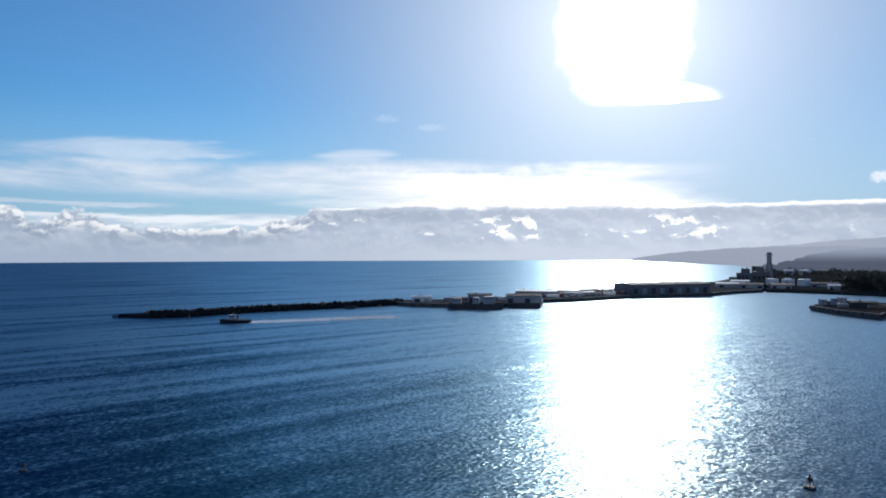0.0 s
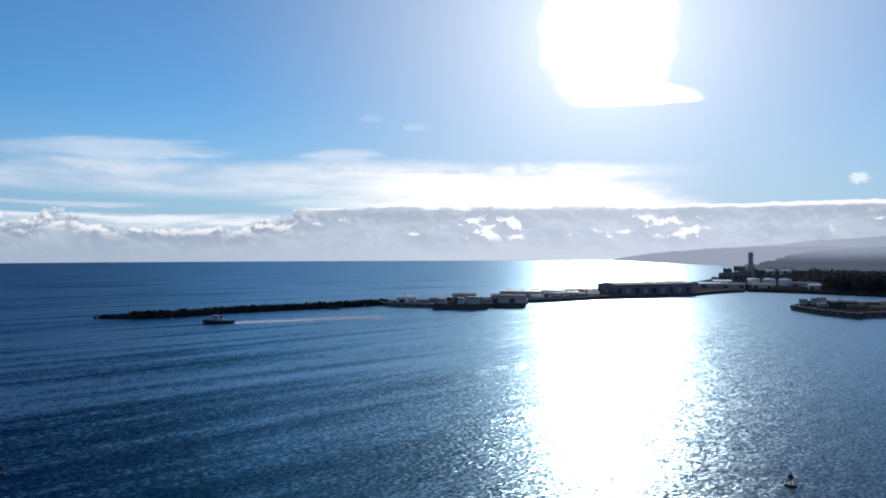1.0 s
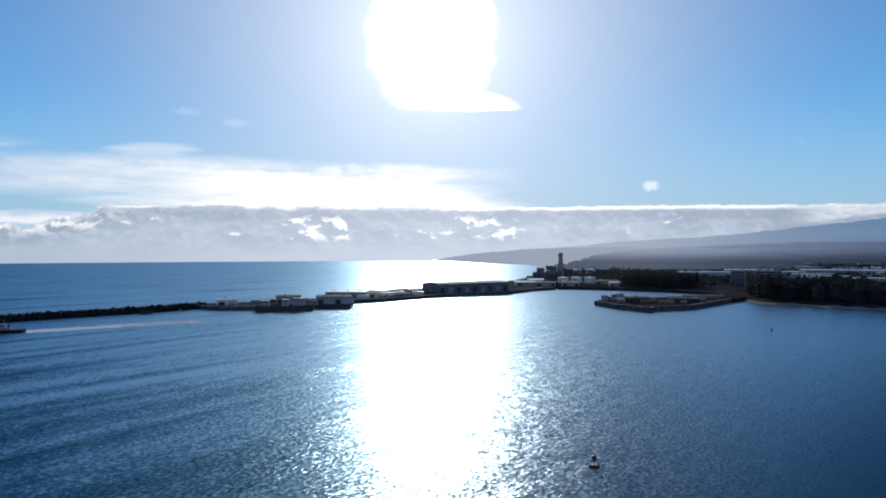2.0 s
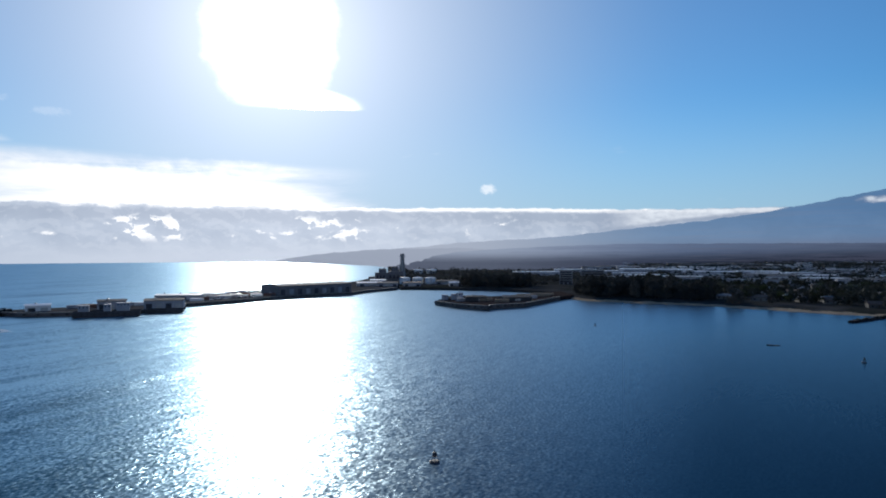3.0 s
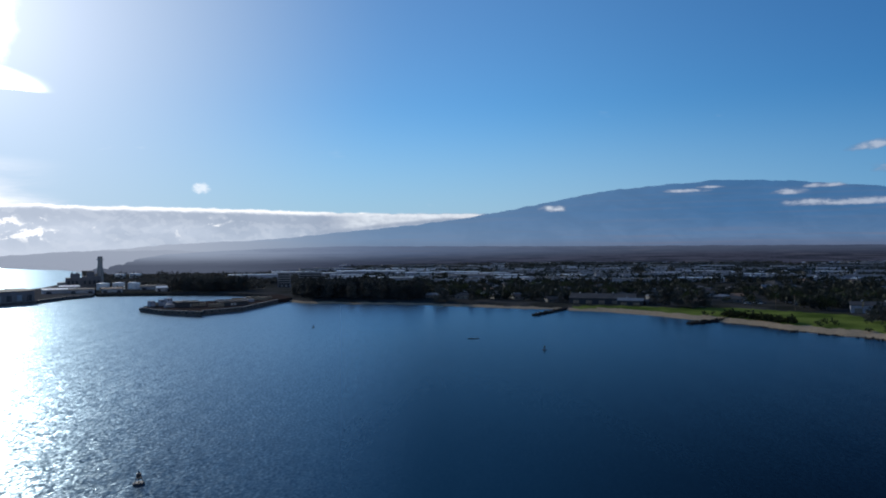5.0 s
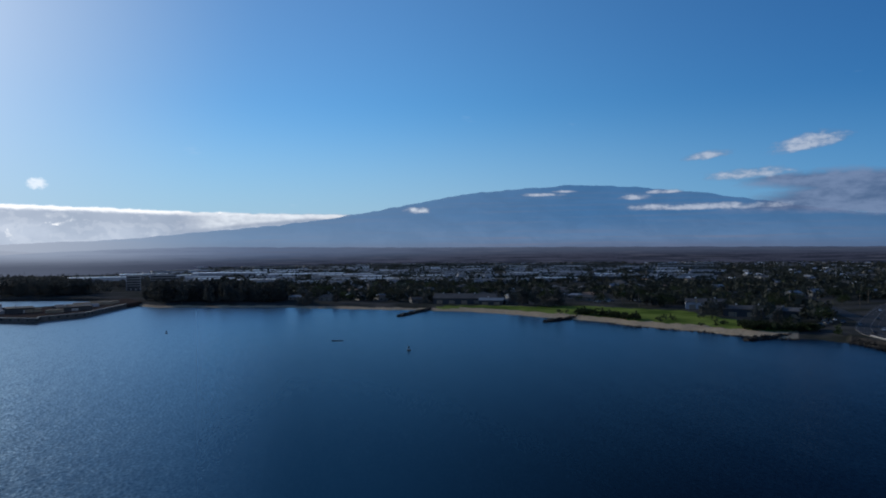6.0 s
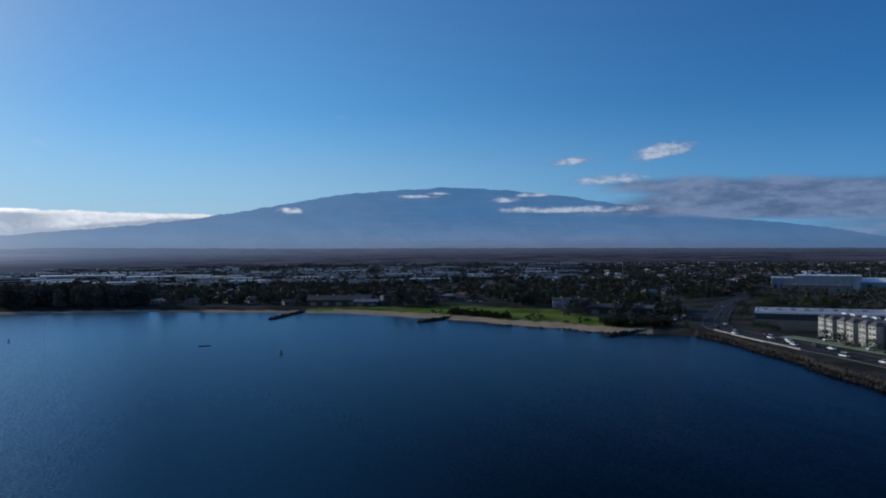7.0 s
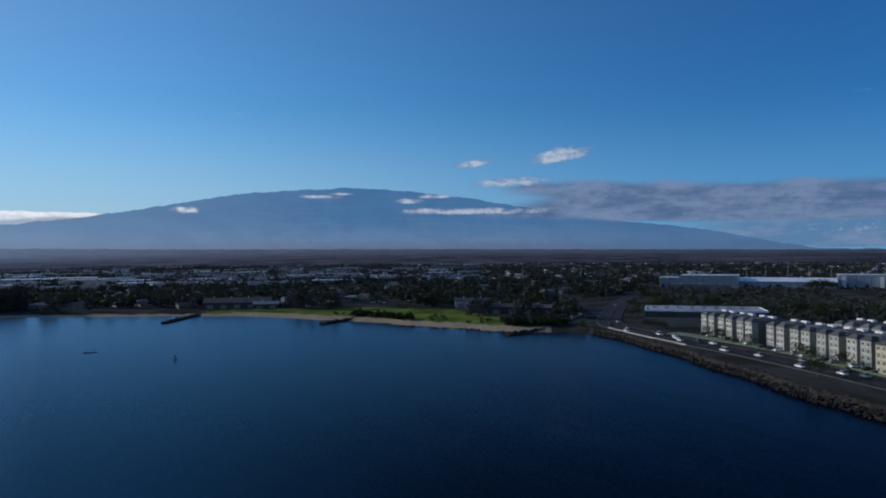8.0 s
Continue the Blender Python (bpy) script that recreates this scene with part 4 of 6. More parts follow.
def build_breakwater():
    root = thing("breakwater", Matrix(), "long dark breakwater of heaped basalt boulders", "breakwater")
    g = Geo()
    mound(g, BREAK, 10.5, 4.3, 5)
    part("core", g, ROCK, root)
    g = Geo()
    for i, (a, b) in enumerate(zip(BREAK, BREAK[1:])):
        rubble(g, a, b, 9.8 if i else 6.0, 4.5 if i else 2.2, int((b - a).length * 5), 40 + i, 2.2 if i else 1.6)
    tagged(part("rubble", g, ROCK, root), kind="stuff")
    cap = Geo()
    for a, b in zip(BREAK[2:], BREAK[3:]):
        m = facing(a, b, 4.1)
        cap.slab(0, (b - a).length, -1.6, 1.6, 0, 0.7, 0.08, m)
    part("crest_walkway", cap, CONCRETE, root, "concrete walkway along the crest")
    rng = random.Random(9)
    for k in range(240):
        i = rng.randrange(1, 6)
        a, b = BREAK[i], BREAK[i + 1]
        d = (b - a).normalized()
        side = Vector((-d.y, d.x, 0))
        o = rng.uniform(0.05, 0.95)
        c = a.lerp(b, rng.random()) - side * o * 9.8
        part("rock", ROCKS[k % 6], ROCK, root, m=pose(c.x, c.y, 4.6 * (1 - o ** 1.3) + 0.1, rng.uniform(0, 90), rng.uniform(0, 90), rng.uniform(0, 360)))


build_breakwater()


def nav_light(p, h, label):
    root = thing("beacon", pose(*p), label, "navigation beacon")
    part("base", Geo().lathe([(1.1, -0.6), (1.1, 0.4), (0.8, 0.6)], 12), CONCRETE, root)
    part("pole", Geo().tube((0, 0, 0.5), (0, 0, h), 0.16, 0.12), STEEL, root)
    g = Geo()
    for z in (h * 0.35, h * 0.7):
        g.lathe([(0.6, z), (0.65, z + 0.08), (0.6, z + 0.15)], 10)
    part("platform", g, STEEL, root)
    part("lantern", Geo().lathe([(0.25, h), (0.35, h + 0.1), (0.35, h + 0.6), (0.1, h + 0.85)], 12), RED, root, "red lantern housing")


nav_light(at(-23.1, 542, 4.2), 4.6, "steel light beacon on the breakwater head")
nav_light(at(-20.1, 508, 0.0), 2.2, "short channel marker pole in the water")
nav_light(at(-5.2, 590, 0.0), 2.0, "short channel marker pole in the water")


DECK = surface("oily_concrete_deck", (0.07, 0.067, 0.063), (0.12, 0.115, 0.11), 2.0, rough=0.95, spec=0.0)
DECK_BROWN = surface("rust_stained_deck", (0.035, 0.028, 0.026), (0.07, 0.054, 0.048), 2.0, rough=0.95, spec=0.0)


def quay(name, poly, z, label, fender_edges, step=9.0, top=None):
    """A concrete quay: deck, face wall, cope and tyre fenders along the given edges."""
    top = top or DECK
    pts = [at(a, r) for a, r in poly]
    root = thing(name, Matrix(), label, "quay", kind="structure")
    part("deck", Geo().prism([(p.x, p.y) for p in pts], -3.0, z), top, root)
    cope, tyre, face = Geo(), Geo(), Geo()
    for i in fender_edges:
        a, b = pts[i], pts[(i + 1) % len(pts)]
        m = facing(a, b, 0)
        n = (b - a).length
        cope.slab(0, n, -0.25, 0.8, z, z + 0.35, 0.06, m)
        face.box(0, n, -0.22, 0.0, -0.6, z - 0.3, m)
        k = max(int(n / step), 1)
        for j in range(k + 1):
            x = n * j / k
            tyre.lathe([(0.25, -0.2), (0.75, -0.25), (0.8, 0.0), (0.75, 0.25), (0.25, 0.2)], 10, m @ pose(x, -0.5, z - 1.2, 90, 0, 0))
            tyre.lathe([(0.2, 0), (0.16, 0.35), (0.3, 0.45), (0.3, 0.5)], 8, m @ pose(x, 0.5, z + 0.3))
    part("cope", cope, CONCRETE, root)
    part("face_wall", face, DARK_CONCRETE, root, "tide-stained concrete face")
    tagged(part("fenders", tyre, RUBBER, root, "black tyre fenders and bollards"), kind="stuff")
    return root


quay("pavement_pier", [(-4.0, 611), (-2.6, 590), (1.0, 578), (5.0, 582), (8.1, 606), (8.2, 640), (11.2, 662), (15.7, 722), (21.2, 778), (23.0, 832), (24.7, 866),
                       (26.0, 1250), (22.9, 1270), (21.4, 1090), (14.0, 870), (11.0, 800), (8.5, 800), (5.0, 672), (0.0, 640), (-4.0, 632)], 3.0,
     "long concrete pier along the harbour with stained face", range(0, 10))
quay("pavement_dock", [(27.9, 612), (29.7, 573), (32.3, 546), (32.45, 560), (35.3, 584), (38.1, 674), (39.2, 705), (38.2, 770), (36.6, 740), (34.4, 690), (31.6, 672), (30.2, 655), (29.3, 668)], 3.6,
     "low brown concrete dock reaching into the harbour", range(0, 5), 7.0, DECK_BROWN)


def shed(m, w, d, h, rise, wall, roof, label, doors=3, bays=True, name="warehouse"):
    """A big sheet-clad shed: walls, pitched roof, roller doors, ribs and vents. Origin at the middle of its front foot."""
    root = thing(name, m, label, "warehouse", "harbour and town sheds")
    g = Geo().box(-w / 2, w / 2, 0, d, -0.3, h)
    g.add([(-w / 2, 0, h), (-w / 2, d, h), (-w / 2, d / 2, h + rise), (w / 2, 0, h), (w / 2, d, h), (w / 2, d / 2, h + rise)], [(1, 0, 2), (3, 4, 5)])
    part("wall", g, wall, root)
    part("roof", Geo().gable(-w / 2, w / 2, 0, d, h, rise, 0.7, 0.3), roof, root)
    for k in range(doors):
        x = -w / 2 + w * (k + 0.5) / doors
        dw = min(5.0, w / doors * 0.6)
        part("door", Geo().slab(x - dw / 2, x + dw / 2, -0.1, 0.06, 0, h * 0.6, 0.03), (STEEL if k % 2 else WALL_DARK) if name == "warehouse" else WALL_BROWN, root, "roller door")
    if bays:
        g = Geo()
        n = max(int(w / 6), 2)
        for k in range(n + 1):
            x = -w / 2 + w * k / n
            g.box(x - 0.15, x + 0.15, -0.2, 0.0, 0, h - 0.1)
        tagged(part("ribbing", g, wall, root), kind="stuff")
    g = Geo()
    for k in range(max(int(w / 14), 1)):
        x = -w / 2 + 14 * (k + 0.5)
        g.lathe([(0.6, 0), (0.6, 0.7), (0.9, 0.8), (0.3, 1.2)], 8, pose(x, d / 2, h + rise + 0.1))
    tagged(part("roof_vents", g, STEEL, root), kind="stuff")
    return root


def on(az, r, z, turn=0.0):
    """A pose at that place with its front to the drone (front is -y)."""
    p = at(az, r, z)
    return pose(p.x, p.y, z, 0, 0, -az + turn)


shed(on(-1.75, 606, 3.0, 2), 16.5, 11, 4.2, 0.9, PAINT_WHITE, ROOF_WHITE, "small pale shed with a white roof on the pier", 2)
shed(on(6.6, 592, 3.0, -7), 29, 16, 6.0, 1.2, WALL_GREY, ROOF_GREY, "grey sheet-metal shed on the pier end", 4)
shed(on(3.0, 600, 3.0, -3), 20, 12, 6.2, 1.0, WALL_GREY, ROOF_GREY, "tall grey shed behind the moored barge", 3)
shed(on(7.6, 690, 3.0, -10), 40, 18, 4.5, 0.8, WALL_GREY, ROOF_WHITE, "low shed with pale roof behind the quay", 4)
a, b = at(15.2, 734, 3.0), at(21.0, 788, 3.0)
shed(facing(a, b, 3.0) @ pose((b - a).length / 2, 0, 0), (b - a).length, 34, 9.5, 1.6, WALL_SHED, ROOF_GREY, "very long grey-brown cargo shed on the quay", 9)


def container(m, material, label):
    root = thing("shipping_container", m, label, "container", "cargo containers")
    part("body", Geo().slab(-6.05, 6.05, -1.2, 1.2, 0, 2.55, 0.05), material, root)
    g = Geo()
    for k in range(24):
        x = -5.9 + 11.8 * k / 23
        g.box(x - 0.1, x + 0.1, -1.25, -1.2, 0.15, 2.4)
    tagged(part("corrugation", g, material, root), kind="stuff")
    part("door", Geo().slab(6.05, 6.12, -1.1, 1.1, 0.1, 2.45, 0.02), STEEL, root)
    return root


boxes = [container(on(9.0, 672, 3.0), PAINT_WHITE, "white shipping container stacked on the quay"), container(on(9.4, 690, 3.0), HULL_RUST, "rusty shipping container stacked on the quay"),
         container(on(10.2, 700, 3.0), WALL_GREY, "grey shipping container stacked on the quay")]
rng = random.Random(21)
for k in range(34):
    az = rng.uniform(8.8, 14.6)
    r = 655 + (az - 8.8) * 9.5 + rng.uniform(24, 120)
    copy_thing(boxes[k % 3], on(az, r, 3.0 if k % 4 else 5.55, rng.choice((0, 4, 90))) if k % 4 else on(az, r, 3.0, 2))
for k in range(16):
    az = rng.uniform(0.4, 7.5)
    copy_thing(boxes[k % 3], on(az, 612 + rng.uniform(6, 20) + az * 3, 3.0, rng.choice((0, 8))))


def moored_barge(m, L, W, H, material, label, house=True):
    """A flat cargo barge: raked hull, deck, bulwark, deckhouse, bitts."""
    root = thing("cargo_barge", m, label, "barge", "harbour craft")
    sec = [(-L / 2, 0.7), (-L / 2 + 3, -0.9), (L / 2 - 3, -0.9), (L / 2, 0.7), (L / 2, H), (-L / 2, H)]
    g = Geo()
    vs = [(x, -W / 2, z) for x, z in sec] + [(x, W / 2, z) for x, z in sec]
    g.add(vs, [(0, 1, 2, 3, 4, 5), (11, 10, 9, 8, 7, 6)] + [((i + 1) % 6, i, 6 + i, 6 + (i + 1) % 6) for i in range(6)])
    part("hull", g, material, root)
    rail = Geo()
    for y in (-W / 2 + 0.1, W / 2 - 0.1):
        rail.slab(-L / 2, L / 2, y - 0.1, y + 0.1, H, H + 0.9, 0.04)
    part("bulwark", rail, material, root)
    rub = Geo()
    for k in range(int(L / 4)):
        rub.box(-L / 2 + 2 + 4 * k, -L / 2 + 2.5 + 4 * k, -W / 2 - 0.2, -W / 2, 0.3, H)
    part("rubbing_strakes", rub, RUBBER, root)
    if house:
        for x0, x1, z1 in ((-L * 0.42, -L * 0.26, 5.2), (-L * 0.05, L * 0.06, 5.8), (L * 0.14, L * 0.34, 6.6)):
            part("deckhouse", Geo().slab(x0, x1, -W * 0.3, W * 0.3, H, H + z1, 0.15), WALL_GREY, root, "grey deckhouse")
        w = Geo()
        for x0, x1, z1 in ((-L * 0.42, -L * 0.26, 5.2), (-L * 0.05, L * 0.06, 5.8), (L * 0.14, L * 0.34, 6.6)):
            n = max(int((x1 - x0) / 2), 2)
            for k in range(n):
                x = x0 + (x1 - x0) * (k + 0.5) / n
                w.box(x - 0.5, x + 0.5, -W * 0.3 - 0.05, -W * 0.3, H + z1 - 1.9, H + z1 - 0.9)
        part("windows", w, GLASS, root, "dark windows")
        part("mast", Geo().tube((L * 0.24, 0, H + 6.5), (L * 0.24, 0, H + 10), 0.15, 0.08), STEEL, root)
    return root


moored_barge(on(2.7, 566, 0, -3), 45, 12, 3.4, HULL_DARK, "dark barge with grey deckhouses moored at the pier")
moored_barge(on(6.7, 579, 0, -7), 27, 9, 2.6, HULL_DARK, "low dark barge moored at the pier", False)
moored_barge(on(-7.6, 574, 0, -4), 9, 4, 1.4, HULL_DARK, "small dark work barge by the breakwater", False)
moored_barge(on(29.4, 626, 0, 30), 26, 8, 3.2, HULL_DARK, "dark work vessel with deckhouse moored at the dock")


def boat_hull(geo, L, W, H, draft=0.6, sheer=0.8, n=12):
    """A lofted hull, bow towards -x."""
    ring = []
    for i in range(n + 1):
        t = i / n
        x = -L / 2 + L * t
        w = W / 2 * min(1.0, (math.sin(min(t / 0.45, 1) * math.pi / 2)) ** 0.7 + 0.03) * (1 - 0.12 * max(0, t - 0.8) / 0.2)
        top = H + sheer * (1 - t) ** 2
        ring += [(x, -w * 0.5, -draft), (x - 0.3 * (1 - t), -w, top), (x - 0.3 * (1 - t), w, top), (x, w * 0.5, -draft)]
    fs = [(i * 4 + j, (i + 1) * 4 + j, (i + 1) * 4 + (j + 1) % 4, i * 4 + (j + 1) % 4) for i in range(n) for j in range(4)]
    geo.add(ring, [f[::-1] for f in fs] + [(0, 1, 2, 3), tuple(n * 4 + j for j in (3, 2, 1, 0))])


def tugboat(m):
    root = thing("tugboat", m, "dark-hulled harbour tug with pale wheelhouse under way", "tugboat")
    g = Geo()
    boat_hull(g, 21, 7.0, 1.7, 0.8, 1.3)
    part("hull", g, HULL_DARK, root)
    rim = Geo()
    for s in (-1, 1):
        for i in range(12):
            def edge(t):
                w = 3.75 * min(1.0, (math.sin(min(t / 0.45, 1) * math.pi / 2)) ** 0.7 + 0.03)
                return (-10.5 + 21 * t - 0.3 * (1 - t), s * w, 1.8 + 1.3 * (1 - t) ** 2)
            rim.tube(edge(i / 12), edge((i + 1) / 12), 0.28, n=6)
    part("fender_rail", rim, RUBBER, root, "black rubber fender rail")
    house = part("deckhouse", Geo().slab(-5.2, 2.4, -2.4, 2.4, 1.6, 4.0, 0.12), WALL_GREY, root, "grey deckhouse")
    g = Geo()
    for k in range(4):
        for s in (-1, 1):
            g.lathe([(0.22, 0), (0.25, 0.05), (0.2, 0.08)], 10, pose(-4 + 1.7 * k, s * 2.4, 3.0, -90 * s, 0, 0))
    part("porthole", g, GLASS, house)
    wheel = part("wheelhouse", Geo().box(-4.2, -0.6, -1.7, 1.7, 4.0, 6.2, taper=-0.15), WALL_GREY, root)
    part("roof", Geo().slab(-4.6, -0.2, -2.1, 2.1, 6.2, 6.42, 0.08), WALL_GREY, wheel)
    g = Geo()
    for k in range(3):
        g.box(-4.42, -4.3, -1.5 + k * 1.05, -0.6 + k * 1.05, 5.1, 5.9)
        for s in (-1, 1):
            g.box(-4.0 + 1.15 * k, -3.1 + 1.15 * k, s * 1.78, s * 1.86, 5.1, 5.9)
    part("window", g, GLASS, wheel)
    part("mast", Geo().tube((-1.6, 0, 6.3), (-1.3, 0, 9.6), 0.14, 0.07).tube((-1.45, -1.1, 8.3), (-1.45, 1.1, 8.3), 0.06), STEEL, root)
    part("radar", Geo().slab(-2.3, -2.0, -0.9, 0.9, 6.9, 7.05, 0.03).tube((-2.15, 0, 6.3), (-2.15, 0, 6.95), 0.1), PAINT_WHITE, root)
    for s in (-1, 1):
        part("funnel", Geo().box(0.7, 2.0, s * 1.6 - 0.5, s * 1.6 + 0.5, 3.9, 5.6, taper=0.12).tube((1.3, s * 1.6, 5.5), (1.5, s * 1.6, 6.3), 0.25), HULL_DARK, root)
    part("winch", Geo().tube((4.2, -0.9, 2.5), (4.2, 0.9, 2.5), 0.6, n=12).box(3.6, 4.8, -1.3, -1.0, 1.5, 3.1).box(3.6, 4.8, 1.0, 1.3, 1.5, 3.1), STEEL, root)
    part("towing_bitts", Geo().tube((6.6, -0.7, 1.4), (6.6, -0.7, 2.8), 0.2).tube((6.6, 0.7, 1.4), (6.6, 0.7, 2.8), 0.2).tube((6.6, -1.1, 2.5), (6.6, 1.1, 2.5), 0.15), STEEL, root)


tugboat(on(-16.65, 476, 0.0, -2) @ Matrix.Scale(0.94, 4) @ Matrix.Scale(0.84, 4, (0, 0, 1)))


def wake():
    """Broken foam: ragged patches that thin out along the track."""
    g = Geo()
    rng = random.Random(4)
    a, c = at(-15.4, 475), at(-2.0, 492)
    d = (c - a).normalized()
    s = Vector((-d.y, d.x, 0))
    for k in range(2400):
        t = rng.random() ** 1.7
        o = rng.gauss(0, 1) * (3.4 + 4.5 * t) + 9 * math.sin(2.6 * t) * t + (7 * t if k % 3 == 0 else 0)
        p = a + d * (100 * t) + s * o
        l, w, z = rng.uniform(0.8, 3.0), rng.uniform(0.4, 1.1) * (1.2 - 0.6 * t), 0.06 + rng.uniform(0, 0.08)
        ring = [p + d * l * math.cos(q) * rng.uniform(0.6, 1) + s * w * math.sin(q) * rng.uniform(0.6, 1) + Vector((0, 0, z)) for q in np.linspace(0, 5.4, 7)]
        g.add(ring, [tuple(range(7))])
    solid("wake", g, FOAM, Matrix(), "white foam wake trailing behind the tug", "wake", kind="stuff")


wake()


def buoy(m, h, top, label):
    root = thing("buoy", m, label, "buoy", "channel buoys")
    part("float", Geo().lathe([(0.3 * h, -0.14 * h), (0.42 * h, -0.03 * h), (0.42 * h, 0.10 * h), (0.34 * h, 0.16 * h)], 16), top, root, smooth=False)
    g = Geo()
    for k in range(4):
        c, s = math.cos(k * math.pi / 2), math.sin(k * math.pi / 2)
        g.tube((0.28 * h * c, 0.28 * h * s, 0.14 * h), (0.10 * h * c, 0.10 * h * s, 0.78 * h), 0.028 * h, n=6)
    g.lathe([(0.2 * h, 0.44 * h), (0.2 * h, 0.47 * h)], 12)
    part("tower", g, top, root)
    part("daymark", Geo().lathe([(0.12 * h, 0.50 * h), (0.18 * h, 0.56 * h), (0.17 * h, 0.8 * h), (0.12 * h, 0.82 * h)], 12), top, root)
    part("lantern", Geo().lathe([(0.05 * h, 0.82 * h), (0.06 * h, 0.84 * h), (0.06 * h, 0.95 * h), (0.02 * h, h)], 10), GLASS, root)


buoy(on(27.8, 150, 0.0), 2.7, HULL_DARK, "dark steel channel buoy with open tower")
buoy(on(-31.2, 169, 0.0), 1.9, HULL_DARK, "dark steel channel buoy near the harbour mouth")
buoy(on(59.8, 330, 0.0), 2.3, HULL_DARK, "dark conical channel buoy")
buoy(on(40.9, 440, 0.0), 1.9, HULL_DARK, "dark channel buoy near the dock")


def canoe(m):
    root = thing("outrigger_canoe", m, "long dark outrigger canoe afloat", "canoe")
    g = Geo()
    boat_hull(g, 8.5, 0.7, 0.3, 0.2, 0.25)
    part("hull", g, HULL_DARK, root)
    part("outrigger", Geo().tube((-3, -2.6, 0.1), (3, -2.6, 0.1), 0.16, 0.1), HULL_DARK, root)
    for x in (-1.8, 1.8):
        part("boom", Geo().tube((x, 0, 0.6), (x, -1.6, 0.65), 0.06).tube((x, -1.6, 0.65), (x, -2.6, 0.15), 0.06), BARK, root)


canoe(on(54.0, 372, 0.05, 4) @ Matrix.Scale(0.7, 4))


# ---- power station ----
def power_station():
    root = thing("power_station", on(24.2, 1090, 2.9, 0), "grey harbour power station with stepped boiler halls", "power station")
    part("boiler_hall", Geo().slab(-24, -4, 0, 26, -0.2, 13, 0.3).slab(-18, -6, 4, 22, 13, 19, 0.3), WALL_SHED, root)
    part("turbine_hall", Geo().slab(-4, 20, 2, 24, -0.2, 15, 0.3).slab(2, 12, 6, 18, 15, 22, 0.3), WALL_SHED, root)
    part("annex", Geo().slab(-34, -24, 3, 20, -0.2, 7, 0.3), CONCRETE, root)
    for x in (-20, -15, -10, 0, 6, 12, 17):
        part("louvre", Geo().slab(x - 1.4, x + 1.4, -0.15, 0.1 + (2 if x > -4 else 0), 4, 9, 0.03), WALL_DARK, root)
    for x in (-16, -10, 4, 10):
        part("flue", Geo().tube((x, 12, 14.5), (x, 12, 20.5), 1.1, 1.0, 12), STEEL, root)
    st = thing("chimney_stack", on(25.2, 1100, 2.9), "tall tapering grey concrete chimney stack", "chimney")
    part("shaft", Geo().lathe([(4.6, 0), (4.5, 10), (4.3, 12), (4.1, 24), (3.4, 25), (3.1, 40), (3.3, 40.5), (3.3, 42.5), (2.6, 42.8)], 20), CONCRETE, st)
    for z in (12, 24.5, 38):
        part("gallery", Geo().lathe([(4.3, z), (4.9, z + 0.1), (4.9, z + 1.1), (4.8, z + 1.1), (4.8, z + 0.2), (4.3, z + 0.2)], 20), STEEL, st)
    part("ladder", Geo().box(-0.4, 0.4, -4.75, -4.6, 0, 12).box(-0.4, 0.4, -4.3, -4.15, 12, 24), STEEL, st)


power_station()


def tank(m, r, h, label):
    root = thing("storage_tank", m, label, "storage tank", "fuel tanks")
    part("shell", Geo().lathe([(r, -0.2), (r, h * 0.33), (r + 0.06, h * 0.34), (r, h * 0.35), (r, h * 0.66), (r + 0.06, h * 0.67), (r, h * 0.68), (r, h)], 28), PAINT_WHITE, root, smooth=False)
    part("roof", Geo().lathe([(r + 0.1, h), (r + 0.1, h + 0.15), (r * 0.5, h + 0.9), (0.3, h + 1.3)], 28), ROOF_WHITE, root)
    g = Geo()
    for k in range(18):
        a0, a1 = k * 0.16, (k + 1) * 0.16
        g.tube((r * 1.03 * math.cos(a0 - 2.6), r * 1.03 * math.sin(a0 - 2.6), h * k / 18), (r * 1.03 * math.cos(a1 - 2.6), r * 1.03 * math.sin(a1 - 2.6), h * (k + 1) / 18), 0.15, n=5)
    part("stair", g, STEEL, root)
    return root


t0 = tank(on(25.4, 985, 2.9), 7.6, 8.2, "white cylindrical fuel tank by the harbour")
for az, r in ((26.45, 990), (27.5, 985)):
    copy_thing(t0, on(az, r, 2.9))
t1 = tank(on(27.6, 1500, 3.4), 11, 8, "white cylindrical fuel tank behind the trees")
copy_thing(t1, on(26.5, 1480, 3.4))
for az, r, w, rf in ((24.0, 905, 26, ROOF_GREY), (22.6, 915, 34, ROOF_WHITE), (28.8, 960, 30, ROOF_GREY), (26.0, 905, 22, ROOF_RUST), (23.2, 1000, 22, ROOF_WHITE), (29.6, 905, 16, ROOF_WHITE)):
    shed(on(az, r, 2.9, rng.uniform(-8, 8)), w, 16, 4.5, 1.2, WALL_GREY, rf, "low harbour shed beside the quay road", 3)
shed(on(34.7, 612, 3.6, 22), 26, 9, 3.0, 0.8, WALL_DARK, ROOF_GREY, "low grey-roofed shed on the dock", 3)
shed(on(31.3, 606, 3.6, 18), 18, 9, 3.8, 0.8, WALL_DARK, ROOF_DARK, "dark-roofed shed on the dock", 2)
rng = random.Random(14)
dark_box = container(on(33.4, 598, 3.6, 20), WALL_BROWN, "dark brown shipping container on the dock")
for k in range(18):
    az = rng.uniform(29.2, 37.2)
    r = 590 + max(0, az - 32) * 14 + rng.uniform(4, 62)
    copy_thing(dark_box if k % 4 else boxes[2], on(az, r, 3.6, rng.uniform(10, 30)))


